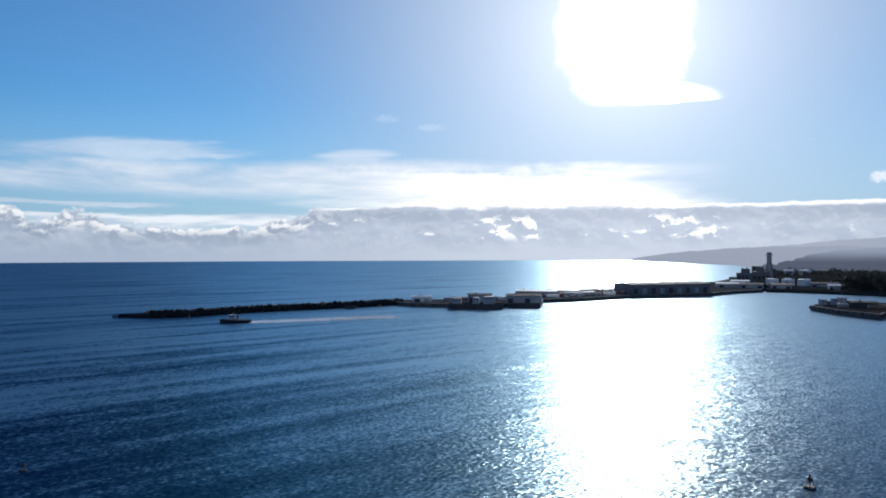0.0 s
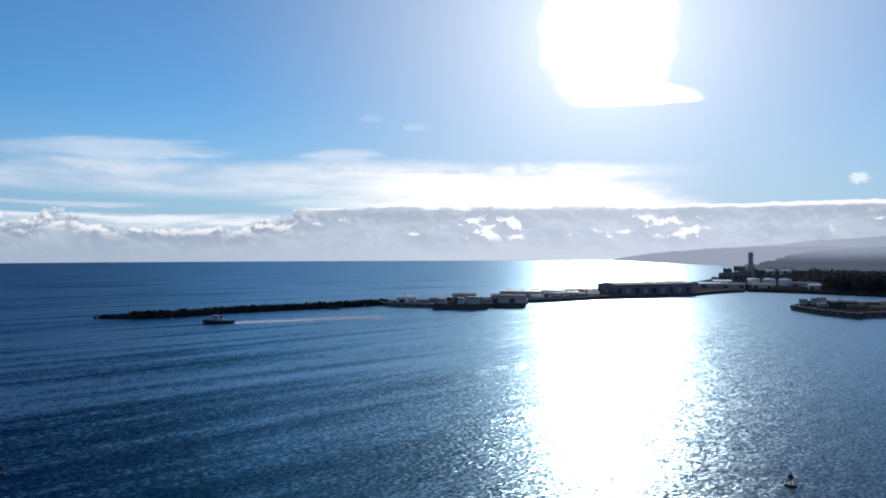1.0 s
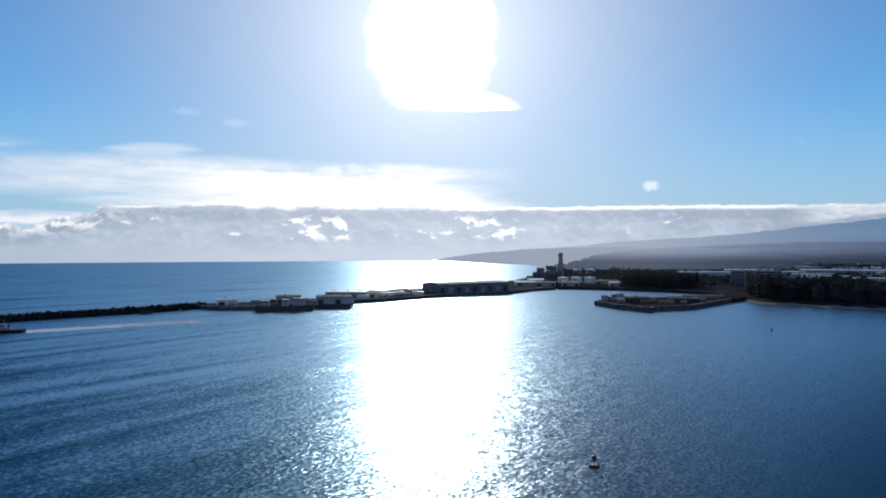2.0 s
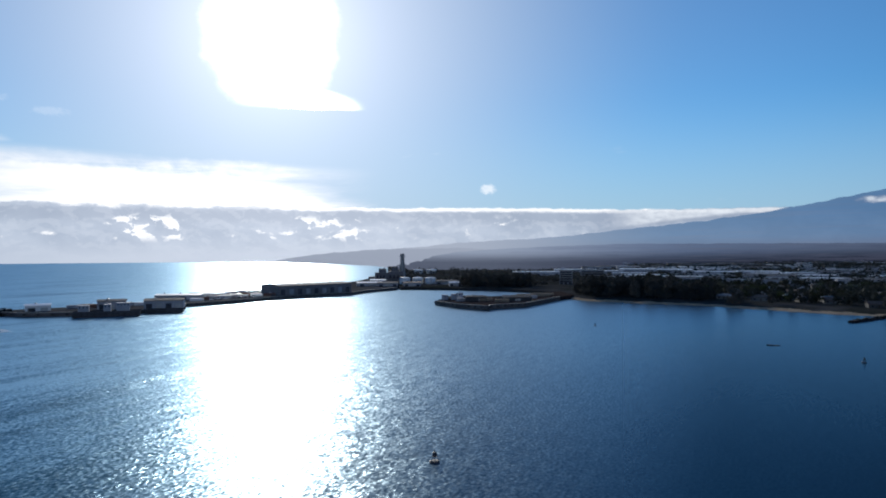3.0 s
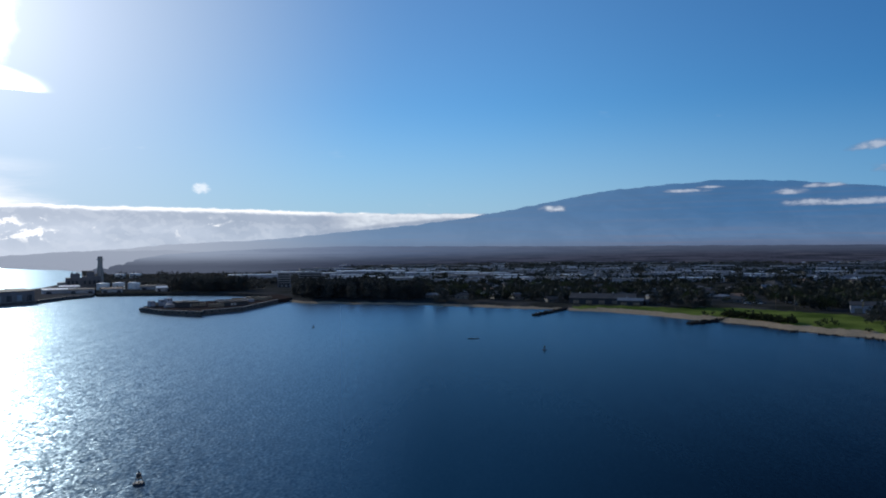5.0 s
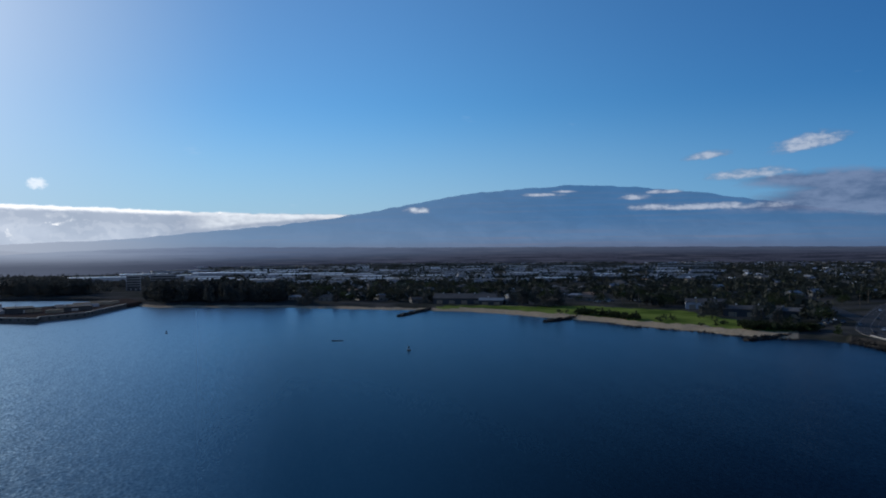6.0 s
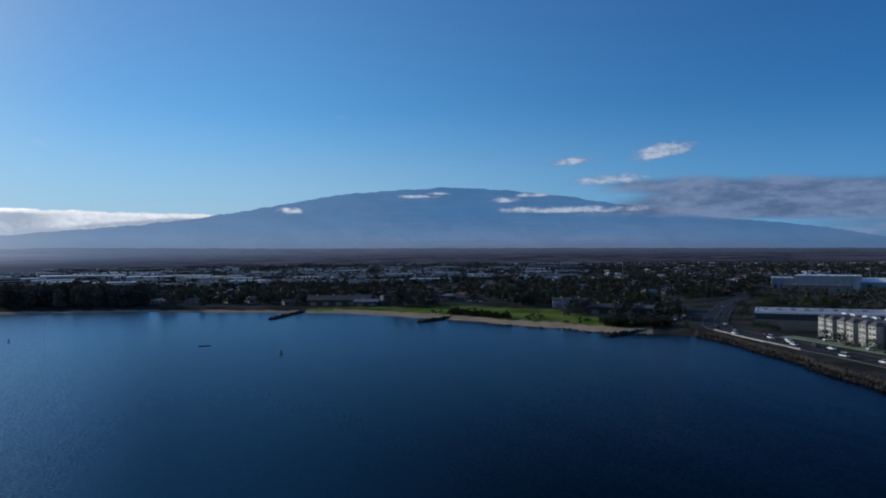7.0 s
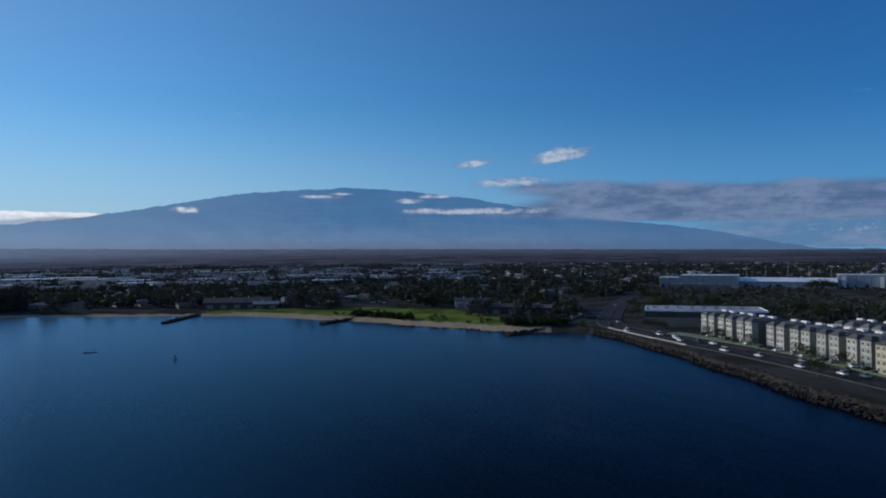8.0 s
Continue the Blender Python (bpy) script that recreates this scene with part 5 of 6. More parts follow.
# ---- plants ----
def tree_meshes(seed, h, w, leaf, n, slender):
    """A trunk with limbs, and a crown of many small leaf clumps with gaps."""
    rng = random.Random(seed)
    tr = Geo().tube((0, 0, -0.3), (rng.uniform(-0.3, 0.3), rng.uniform(-0.3, 0.3), h * 0.55), 0.035 * h * 0.6, 0.014 * h, 7)
    tips = []
    for k in range(9):
        a, z0 = rng.uniform(0, 6.28), h * rng.uniform(0.22, 0.55)
        q = (w * 0.33 * math.cos(a), w * 0.33 * math.sin(a), z0 + h * rng.uniform(0.15, 0.34))
        tr.tube((0, 0, z0), q, 0.010 * h, 0.004 * h, 5)
        tips.append(Vector(q))
    if slender:
        tips += [Vector((0.3 * w * math.cos(k), 0.3 * w * math.sin(k), h * (0.16 + 0.03 * k))) for k in range(7)]
    tips += [Vector((rng.uniform(-0.12, 0.12) * w, rng.uniform(-0.12, 0.12) * w, h * z)) for z in (0.6, 0.72, 0.84, 0.93)]
    cr = Geo()
    for k in range(n):
        c = rng.choice(tips)
        up = c.z / h
        spread = w * (0.22 if not slender else 0.26 * (1.15 - up))
        p = c + Vector((rng.gauss(0, 1), rng.gauss(0, 1), rng.gauss(0, 0.75))) * spread * 0.6
        p.z = min(max(p.z, h * (0.05 + 0.1 * rng.random() if slender else 0.3)), h * 1.02)
        u = Vector((rng.gauss(0, 1), rng.gauss(0, 1), rng.gauss(0, 0.7))).normalized()
        v = u.orthogonal().normalized()
        s = rng.uniform(0.35, 0.85) * (0.075 * h if slender else 0.07 * h)
        b = u.cross(v)
        cr.add([p - v * s, p - b * s * 0.7, p + v * s * 1.2, p + b * s * 0.7, p + u * s * 0.5], [(0, 1, 4), (1, 2, 4), (2, 3, 4), (3, 0, 4)])
    return tr.mesh("trunk", BARK), cr.mesh("crown", leaf)


def tree(m, meshes, label, group, s=1.0):
    root = thing("tree", m @ Matrix.Scale(s, 4), label, "tree", group)
    part("trunk", meshes[0], BARK, root)
    part("crown", meshes[1], LEAF, root)
    return root


IRON = [tree_meshes(60 + k, 19, 13, LEAF_DARK, 700, True) for k in range(4)]
BROAD = [tree_meshes(80 + k, 9, 11, LEAF, 360, False) for k in range(4)]


def palm_meshes(seed):
    rng = random.Random(seed)
    h = rng.uniform(10, 13)
    tr = Geo().tube((0, 0, -0.3), (0.5, 0.1, h * 0.5), 0.24, 0.19, 7, False).tube((0.5, 0.1, h * 0.5), (0.7, 0.3, h), 0.19, 0.14, 7)
    fr = Geo()
    for k in range(15):
        a, up = rng.uniform(0, 6.28), rng.uniform(0.1, 1.1)
        d, s = Vector((math.cos(a), math.sin(a), 0)), Vector((-math.sin(a), math.cos(a), 0))
        prev = None
        for i in range(6):
            t = i / 5
            c = Vector((0.7, 0.3, h)) + d * 3.2 * t + Vector((0, 0, up * 2.2 * t - 3.0 * t * t))
            row = [c - s * 0.45 * (1 - t) - Vector((0, 0, 0.25)), c, c + s * 0.45 * (1 - t) - Vector((0, 0, 0.25))]
            if prev:
                fr.add(prev + row, [(0, 1, 4, 3), (1, 2, 5, 4)])
            prev = row
    return tr.mesh("trunk", BARK), fr.mesh("fronds", LEAF)


PALMS = [palm_meshes(k) for k in range(3)]


def palm(m, meshes):
    root = thing("palm_tree", m, "tall slender coconut palm in the town", "palm", "palms along the shore")
    part("trunk", meshes[0], BARK, root)
    part("fronds", meshes[1], LEAF, root)


TAKEN = []  # plan circles that are built over


def claim(p, rad):
    TAKEN.append((p[0], p[1], rad))


def free(p, rad):
    return all((p[0] - x) ** 2 + (p[1] - y) ** 2 > (rad + q) ** 2 for x, y, q in TAKEN)


# ---- the harbour road, sea wall and riprap ----
ROAD = [(96.6, 760), (95.3, 620), (94.5, 500), (94.4, 440), (95.4, 408), (97.5, 382), (99.6, 357), (103.7, 325), (107.5, 298), (111.1, 276), (113.4, 263), (119, 237), (127, 210)]


def smooth_line(pts, n):
    """Points at even steps along a softened polar line."""
    p = [at(a, r) for a, r in pts]
    out = []
    for i in range(len(p) - 1):
        a, b, c, d = p[max(i - 1, 0)], p[i], p[i + 1], p[min(i + 2, len(p) - 1)]
        for k in range(n):
            t = k / n
            out.append(0.5 * (2 * b + (c - a) * t + (2 * a - 5 * b + 4 * c - d) * t * t + (3 * b - a - 3 * c + d) * t ** 3))
    return out + [p[-1]]


def ribbon(line, o0, o1, z0, z1, geo=None, z_of=None):
    """A strip of rectangular section along a line, from offset o0 to o1 (left is positive)."""
    g = geo or Geo()
    vs = []
    for i, c in enumerate(line):
        d = (line[min(i + 1, len(line) - 1)] - line[max(i - 1, 0)]).normalized()
        s = Vector((-d.y, d.x, 0))
        vs += [tuple(c + s * o + Vector((0, 0, z))) for o, z in ((o0, z0), (o1, z0), (o1, z1), (o0, z1))]
    n = len(line)
    g.add(vs, [(i * 4 + j, i * 4 + (j + 1) % 4, i * 4 + 4 + (j + 1) % 4, i * 4 + 4 + j) for i in range(n - 1) for j in range(4)] + [(3, 2, 1, 0), tuple((n - 1) * 4 + j for j in range(4))])
    return g


road_line = smooth_line(ROAD, 8)
for p in road_line:
    claim(p, 11)
solid("road", ribbon(road_line, -7.5, 7.5, 2.7, 3.14), ASPHALT, Matrix(), "dark four-lane asphalt road along the sea wall", "road", kind="structure")
kerb = Geo()
for o in (-7.9, 7.5):
    ribbon(road_line, o, o + 0.4, 2.6, 3.3, kerb)
solid("kerb", kerb, DECK, Matrix(), "concrete kerb along the harbour road", "kerb", kind="structure")
marks = Geo()
for o in (-7.0, -0.25):
    ribbon(road_line, o, o + 0.15, 3.13, 3.146, marks)
for i in range(0, len(road_line) - 1, 2):
    for o in (-3.6, 3.5):
        ribbon([road_line[i], road_line[i].lerp(road_line[i + 1], 0.5)], o, o + 0.15, 3.13, 3.146, marks)
solid("road_markings", marks, LINE, Matrix(), "worn white lane lines on the asphalt", "road marking", kind="structure")
side_line = smooth_line([(94.6, 470), (93.4, 520), (92.0, 600), (90.8, 690)], 6)
for p in side_line:
    claim(p, 8)
solid("road_side_street", ribbon(side_line, -5, 5, 2.7, 3.12), ASPHALT, Matrix(), "grey asphalt side street into town", "road", kind="structure")
wall_line = smooth_line([(94.3, 409), (96.2, 380), (98.4, 355), (100.2, 338)], 5)
solid("wall_sea", ribbon(wall_line, -0.25, 0.25, 2.2, 3.75), CONCRETE, Matrix(), "low pale concrete wall above the riprap", "sea wall", kind="structure")


def build_riprap():
    root = thing("riprap", Matrix(), "bank of dark basalt boulders below the harbour road", "rock bank")
    g = Geo()
    line = [at(a, shore(a) + 3.0, 0.5) for a in np.arange(93.5, 124, 1.0)]
    for i, (a, b) in enumerate(zip(line, line[1:])):
        rubble(g, a, b, 4.0, 1.4, 60, 300 + i, 1.1)
    tagged(part("rubble", g, ROCK, root), kind="stuff")
    rng = random.Random(33)
    for k in range(260):
        az = 93.5 + 22 * rng.random() ** 0.7
        o = rng.uniform(-0.8, 6.5)
        p = at(az, shore(az) + o, max(0.1, 0.2 + 0.45 * o))
        part("rock", ROCKS[k % 6], ROCK, root, m=pose(p.x, p.y, p.z, rng.uniform(0, 360), rng.uniform(0, 360), 0) @ Matrix.Scale(rng.uniform(0.35, 0.65), 4))


build_riprap()


def groin(p, q, label):
    root = thing("groin", Matrix(), label, "groin", "beach groins")
    g = Geo()
    mound(g, [p, p.lerp(q, 0.5), q], 3.2, 1.5, 3)
    part("core", g, ROCK, root)
    g = Geo()
    rubble(g, p, q, 3.4, 1.7, 130, 71, 1.6)
    tagged(part("rubble", g, ROCK, root), kind="stuff")


for (a0, r0), (a1, r1) in (((59.0, 513), (61.8, 580)), ((71.0, 468), (74.6, 512)), ((86.2, 392), (90.4, 428))):
    groin(at(a0, r0), at(a1, r1), "dark rock groin running out from the beach")
reef = Geo()
for a in np.arange(76, 90, 0.35):
    if noise.noise(Vector((a * 0.8, 0, 9))) > -0.15:
        rubble(reef, at(a, shore(a) - 3), at(a + 0.3, shore(a + 0.3) - 2), 2.6, 0.5, 5, int(a * 10), 1.3)
solid("shore_rocks", reef, ROCK, Matrix(), "scattered dark rocks at the water's edge", "rocks", kind="stuff")

# ---- lawns ----
lawn_line = smooth_line([(99.3, 391), (101.0, 378), (103.7, 357), (107.5, 330), (111.0, 301), (113.6, 284), (118, 260)], 6)
for p in lawn_line:
    claim(p, 10)
solid("pavement_lawn", ribbon(lawn_line, -4.6, 4.6, 2.6, 3.18), LAWN, Matrix(), "long pale green mown lawn beside the road", "lawn", kind="structure")


# ---- vehicles ----
def car(m, paint, label, van=False):
    root = thing("car", m, label, "car", "cars on the road and in the lots")
    L, W = (4.4, 1.75) if van else (3.7, 1.62)
    sec = [(-L / 2, 0.35), (-L / 2, 0.85), (-L * 0.28, 1.0), (L * 0.3, 0.98), (L / 2, 0.9), (L / 2, 0.35)]
    g = Geo()
    g.add([(x, -W / 2, z) for x, z in sec] + [(x, W / 2, z) for x, z in sec],
          [(0, 1, 2, 3, 4, 5)[::-1], (6, 7, 8, 9, 10, 11)] + [(i, (i + 1) % 6, 6 + (i + 1) % 6, 6 + i) for i in range(6)])
    part("body", g, paint, root)
    h = 1.95 if van else 1.48
    c = [(-L * (0.36 if van else 0.27), 0.98), (-L * (0.28 if van else 0.1), h), (L * (0.46 if van else 0.2), h), (L * (0.49 if van else 0.38), 0.98)]
    g = Geo()
    g.add([(x, -W * 0.46 + (0.1 if z > 1.2 else 0), z) for x, z in c] + [(x, W * 0.46 - (0.1 if z > 1.2 else 0), z) for x, z in c],
          [(3, 2, 1, 0), (4, 5, 6, 7)] + [(i, (i + 1) % 4, 4 + (i + 1) % 4, 4 + i) for i in range(4)])
    part("cabin", g, GLASS, root, "dark glazed cabin")
    part("roof", Geo().slab(c[1][0] + 0.08, c[2][0] - 0.05, -W * 0.4, W * 0.4, h - 0.02, h + 0.05, 0.03), paint, root)
    for x in (-L * 0.31, L * 0.31):
        for s in (-1, 1):
            part("wheel", Geo().lathe([(0.2, -0.1), (0.33, -0.09), (0.33, 0.09), (0.2, 0.1)], 12, pose(x, s * (W / 2 - 0.08), 0.33, 90, 0, 0)), RUBBER, root)
    return root


lane = smooth_line(ROAD, 8)


def on_road(i, o, flip=False):
    a, b = lane[i], lane[i + 1]
    d = (b - a).normalized()
    p = a + Vector((-d.y, d.x, 0)) * o
    return pose(p.x, p.y, 3.15, 0, 0, math.degrees(math.atan2(d.y, d.x)) + (180 if flip else 0))


CARS = [car(on_road(36, -5.2), CAR_WHITE, "white saloon car on the harbour road"), car(on_road(42, 1.8, True), CAR_WHITE, "white van on the harbour road", True),
        car(on_road(50, 5.2, True), CAR_DARK, "dark car on the harbour road"), car(on_road(33, 1.8, True), CAR_GREY, "silver-grey car on the harbour road"),
        car(on_road(70, 5.2, True), CAR_DARK, "black car on the harbour road")]
for i, o, k in ((45, 5.2, 0), (47, 1.8, 0), (49, -1.8, 0), (52, 5.2, 0), (56, -5.2, 1), (60, -1.8, 0), (64, 5.2, 3), (67, -5.2, 0), (72, -1.8, 0), (75, 1.8, 3), (28, -1.8, 2), (24, 5.2, 0),
                (20, -5.2, 3), (15, 1.8, 2), (10, -1.8, 0), (30, 5.2, 2), (39, 5.2, 4)):
    copy_thing(CARS[k], on_road(i, o, o > 0))


rng = random.Random(19)
for k in range(16):
    az = rng.uniform(9.5, 15.0)
    copy_thing(CARS[(0, 3, 0, 2)[k % 4]], on(az, 640 + (az - 8) * 11 + rng.uniform(8, 30), 3.02, rng.uniform(-20, 100)))


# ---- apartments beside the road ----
# dark stucco stands in for the shade between the bays
WALL_SHADE = surface("shaded_stucco", (0.10, 0.085, 0.07), (0.16, 0.14, 0.12), 1.2)


def apartment(m, wall, label):
    """Four storeys: a recessed core darkened for shade, two projecting bays with windows on each floor, hipped bay
    roofs, white boxes behind for sunlit roof edges.
    """
    root = thing("apartment_block", m, label, "apartment block", "apartment blocks in a row")
    H, W, D = 10.6, 14.2, 15.0
    part("core", Geo().slab(-W / 2 + 0.5, W / 2 - 0.5, 0, D, -0.2, H, 0.1), WALL_SHADE, root, "recessed core painted dark brown for shade")
    part("roof", Geo().hip(-W / 2 + 0.5, W / 2 - 0.5, 0, D, H + 0.15, 1.1, 0.35, 3.0), ROOF_GREY, root)
    # white boxes added in place of the sunlit roof edges at the back
    for x in (-3.6, 3.4):
        part("roof_unit", Geo().slab(x - 1.9, x + 1.7, 8.0, 10.0, H + 0.9, H + 1.9, 0.08), PAINT_WHITE, root, "white box standing for a sunlit rear roof edge")
    for x in (-3.55, 3.55):
        bay = part("bay", Geo().slab(x - 2.6, x + 2.6, -3.4, 0.05, -0.2, H - 0.5, 0.05), wall, root)
        part("bay_roof", Geo().hip(x - 2.6, x + 2.6, -3.4, 2.0, H - 0.35, 1.5, 0.3, 1.6), ROOF_GREY, bay)
        for fl in range(4):
            z = 0.75 + 2.5 * fl
            for dx in (-1.25, 1.25):
                w = part("window", WINDOW, GLASS, root, m=pose(x + dx, -3.4, z))
                part("frame", FRAME, PAINT_WHITE, w)
            if fl:
                part("string_course", Geo().box(x - 2.65, x + 2.65, -3.46, -3.4, z - 0.55, z - 0.4), PAINT_WHITE, bay)
    for fl in range(4):
        part("balcony", Geo().slab(-0.8, 0.8, -0.9, 0.05, 0.1 + 2.5 * fl, 0.25 + 2.5 * fl, 0.03).box(-0.8, 0.8, -0.95, -0.88, 0.25 + 2.5 * fl, 1.2 + 2.5 * fl), CONCRETE, root)
        part("side_window", Geo().box(-W / 2 + 0.44, -W / 2 + 0.52, 4.2, 5.6, 0.9 + 2.5 * fl, 2.1 + 2.5 * fl), GLASS, root)
    return root


WINDOW = Geo().box(-0.62, 0.62, -0.03, 0.02, 0, 1.35).mesh("window", GLASS)
FRAME = Geo().box(-0.74, -0.62, -0.07, 0, -0.1, 1.45).box(0.62, 0.74, -0.07, 0, -0.1, 1.45).box(-0.62, 0.62, -0.07, 0, 1.35, 1.45).box(-0.74, 0.74, -0.12, 0, -0.12, 0.0).box(-0.04, 0.04, -0.06, 0, 0, 1.35).mesh("frame", PAINT_WHITE)
pa, pb = at(101.8, 393, 3.0), at(113.6, 292, 3.0)
row = facing(pa, pb, 3.0)
first = apartment(row @ pose(6.0, 0, 0), WALL_CREAM, "four-storey cream apartment block with projecting window bays")
gold = apartment(row @ pose(6.0 + 16.6 * 7 + 9.5, -4.0, 0), WALL_YELLOW, "four-storey yellow apartment block at the row's end")
copy_thing(gold, row @ pose(6.0 + 16.6 * 8 + 11.5, -4.0, 0))
for k in range(1, 7):
    copy_thing(first, row @ pose(6.0 + 16.6 * k + (7 if k > 2 else 0), 0, 0))
for k in range(7):
    copy_thing(first, row @ pose(44 + 17 * k, 48, 0) @ pose(0, 0, -2.2))
for k in range(-1, 12):
    for y in (0, 14, 50):
        claim((row @ Vector((6 + 16.6 * k, y, 0))), 13)
rng = random.Random(77)
for k in range(26):
    x = 8 + 5.6 * k
    if rng.random() < 0.8:
        copy_thing(CARS[rng.choice((0, 0, 2, 3, 2))], row @ pose(x, -6.5, 0.15, 0, 0, 90 + rng.uniform(-4, 4)))


# ---- large stores ----
ROOF_PALE = surface("grey_membrane_roof", (0.24, 0.25, 0.27), (0.40, 0.41, 0.43), 2.5, spec=0.1)


def box_store(m, w, d, h, label):
    root = thing("store_building", m, label, "store", "large stores")
    part("wall", Geo().box(0, w, 0, d, -0.2, h * 0.55), WALL_BROWN, root, "brown block lower wall")
    part("upper_wall", Geo().box(-0.15, w + 0.15, -0.15, d + 0.15, h * 0.55, h * 0.9), WALL_DARK, root, "dark upper wall band")
    part("parapet", Geo().slab(-0.3, w + 0.3, -0.3, 0.4, h * 0.9, h, 0.05).slab(-0.3, 0.4, 0.4, d - 0.4, h * 0.9, h, 0.05).slab(w - 0.4, w + 0.3, 0.4, d - 0.4, h * 0.9, h, 0.05).slab(-0.3, w + 0.3, d - 0.4, d + 0.3, h * 0.9, h, 0.05),
         PAINT_WHITE, root, "white parapet")
    part("roof", Geo().box(0.4, w - 0.4, 0.4, d - 0.4, h * 0.9, h * 0.96), ROOF_PALE, root, "grey flat roof")
    for k in range(8):
        part("roof_unit", Geo().slab(4 + k * 7, 6.5 + k * 7, d * 0.5, d * 0.5 + 2, h * 0.96, h * 0.96 + 1.3, 0.06), STEEL, root)


sa, sb = at(97.2, 424, 3.0), at(106.0, 428, 3.0)
box_store(facing(sa, sb, 3.0), 66, 34, 9.8, "large brown and dark flat-roofed store with white edge")
for k in range(5):
    claim(facing(sa, sb, 3.0) @ Vector((7 + 14 * k, 17, 0)), 21)


def flat_store(m, w, d, h, wall, roof, label):
    """A flat-roofed hall: walls with panel joints, parapet, roof deck, roof units, doors."""
    root = thing("commercial_hall", m, label, "commercial building", "commercial halls")
    part("wall", Geo().box(-w / 2, w / 2, 0, d, -0.5, h), wall, root)
    part("roof", Geo().slab(-w / 2 - 0.3, w / 2 + 0.3, -0.3, d + 0.3, h, h + 0.5, 0.1), roof, root)
    g = Geo()
    for k in range(int(w / 8)):
        g.box(-w / 2 + 8 * k + 3.9, -w / 2 + 8 * k + 4.1, -0.08, 0, 0, h - 0.2)
    if g.v:
        tagged(part("panel_joints", g, WALL_DARK, root), kind="stuff")
    for k in range(3):
        x = -w / 2 + w * (k + 0.5) / 3
        part("door", Geo().slab(x - 1.8, x + 1.8, -0.1, 0.05, -0.2, min(h * 0.5, 3.6), 0.03), WALL_DARK, root)
        part("roof_unit", Geo().slab(x - 1.6, x + 1.6, d * 0.45, d * 0.45 + 2.4, h + 0.5, h + 1.9, 0.08), STEEL, root)
    return root


HALL_WHITE = surface("white_panel_wall", (0.22, 0.245, 0.275), (0.31, 0.33, 0.355), 2.5, rough=0.6, shade=0.15)
for az, r, w, d, h, wl, label in ((101.9, 930, 68, 46, 15.0, HALL_WHITE, "tall pale blue-grey distribution hall"), (99.05, 945, 24, 30, 12.0, HALL_WHITE, "grey side wing of the distribution hall"),
                                  (101.2, 868, 66, 24, 6.0, WALL_SHED, "low dark grey workshop before the distribution hall"),
                                  (112.4, 985, 62, 40, 15.0, HALL_WHITE, "pale hall with tall white entrance piers"),
                                  (117.5, 960, 80, 40, 12.0, HALL_WHITE, "pale flat-roofed hall beyond the apartments")):
    flat_store(on(az, r, 3.0, rng.uniform(-6, 3)), w, d, h, wl, ROOF_GREY if wl is WALL_SHED else ROOF_WHITE, label)
    for k in range(-2, 3):
        claim(at(az, r + 20) + Vector((math.cos(radians(az)), -math.sin(radians(az)), 0)) * k * w / 5, w / 5 + 12)
shed(on(107.3, 945, 3.0, -2), 108, 60, 7.5, 4.0, HALL_WHITE, ROOF_WHITE, "long low hall with a white pitched metal roof", 6)
for k in range(-3, 4):
    claim(at(107.3 + k * 1.0, 970), 34)
for az, r, w, h, wl, label in ((38.6, 965, 17, 18.0, WALL_GREY, "grey hotel slab by the harbour"), (40.7, 985, 32, 19.0, WALL_GREY, "wide grey hotel block by the harbour")):
    hotel = flat_store(on(az, r, 3.0), w, 16, h, wl, ROOF_GREY, label)
    for fl in range(5):
        part("balcony_band", Geo().slab(-w / 2 + 0.5, w / 2 - 0.5, -1.0, -0.05, 2.4 + fl * 3.1, 2.6 + fl * 3.1, 0.03), CONCRETE, hotel)
        part("glazing", Geo().box(-w / 2 + 0.8, w / 2 - 0.8, -0.06, 0.0, 2.8 + fl * 3.1, 4.9 + fl * 3.1), GLASS, hotel)
    claim(at(az, r + 8), 20)
for az, r, w, d, h in ((36.4, 1330, 100, 50, 7), (39.4, 1480, 90, 50, 8), (42.0, 1400, 60, 40, 7), (44.2, 1420, 70, 60, 10), (46.4, 1450, 100, 60, 9), (49.6, 1380, 95, 45, 7), (53.0, 1420, 80, 40, 7), (43.2, 2350, 34, 30, 9)):
    flat_store(on(az, r, ground_z(az, r), rng.uniform(-5, 5)), w, d, h, WALL_GREY, ROOF_WHITE, "wide commercial hall with gleaming white roof")
    claim(at(az, r + d / 2), w / 2 + 6)
shed(on(64.4, 600, 3.0, -7), 54, 24, 4.6, 3.4, WALL_DARK, ROOF_GREY, "long low pavilion with a broad grey roof behind the beach", 5, name="pavilion")
shed(on(66.6, 588, 3.0, -7), 20, 12, 3.6, 1.6, WALL_DARK, ROOF_DULL, "small pale-roofed pavilion behind the beach", 2, name="pavilion")
shed(on(86.6, 500, 3.0, -6), 34, 14, 5.0, 2.0, WALL_DARK, ROOF_DARK, "dark-roofed hall behind the park", 3, name="pavilion")
shed(on(83.4, 560, 3.0, 4), 28, 14, 5.5, 2.0, WALL_GREY, ROOF_DARK, "dark-roofed hall beside the park trees", 3, name="pavilion")
shed(on(89.6, 500, 3.0, -4), 30, 14, 4.5, 1.8, WALL_DARK, ROOF_GREY, "low dark building by the road junction", 3, name="pavilion")
for az, r, q in ((64.4, 608, 30), (86.6, 507, 22), (83.4, 567, 18), (89.6, 507, 20), (24.3, 1100, 45), (26.4, 985, 40), (24, 910, 20), (28.8, 965, 20)):
    claim(at(az, r), q)


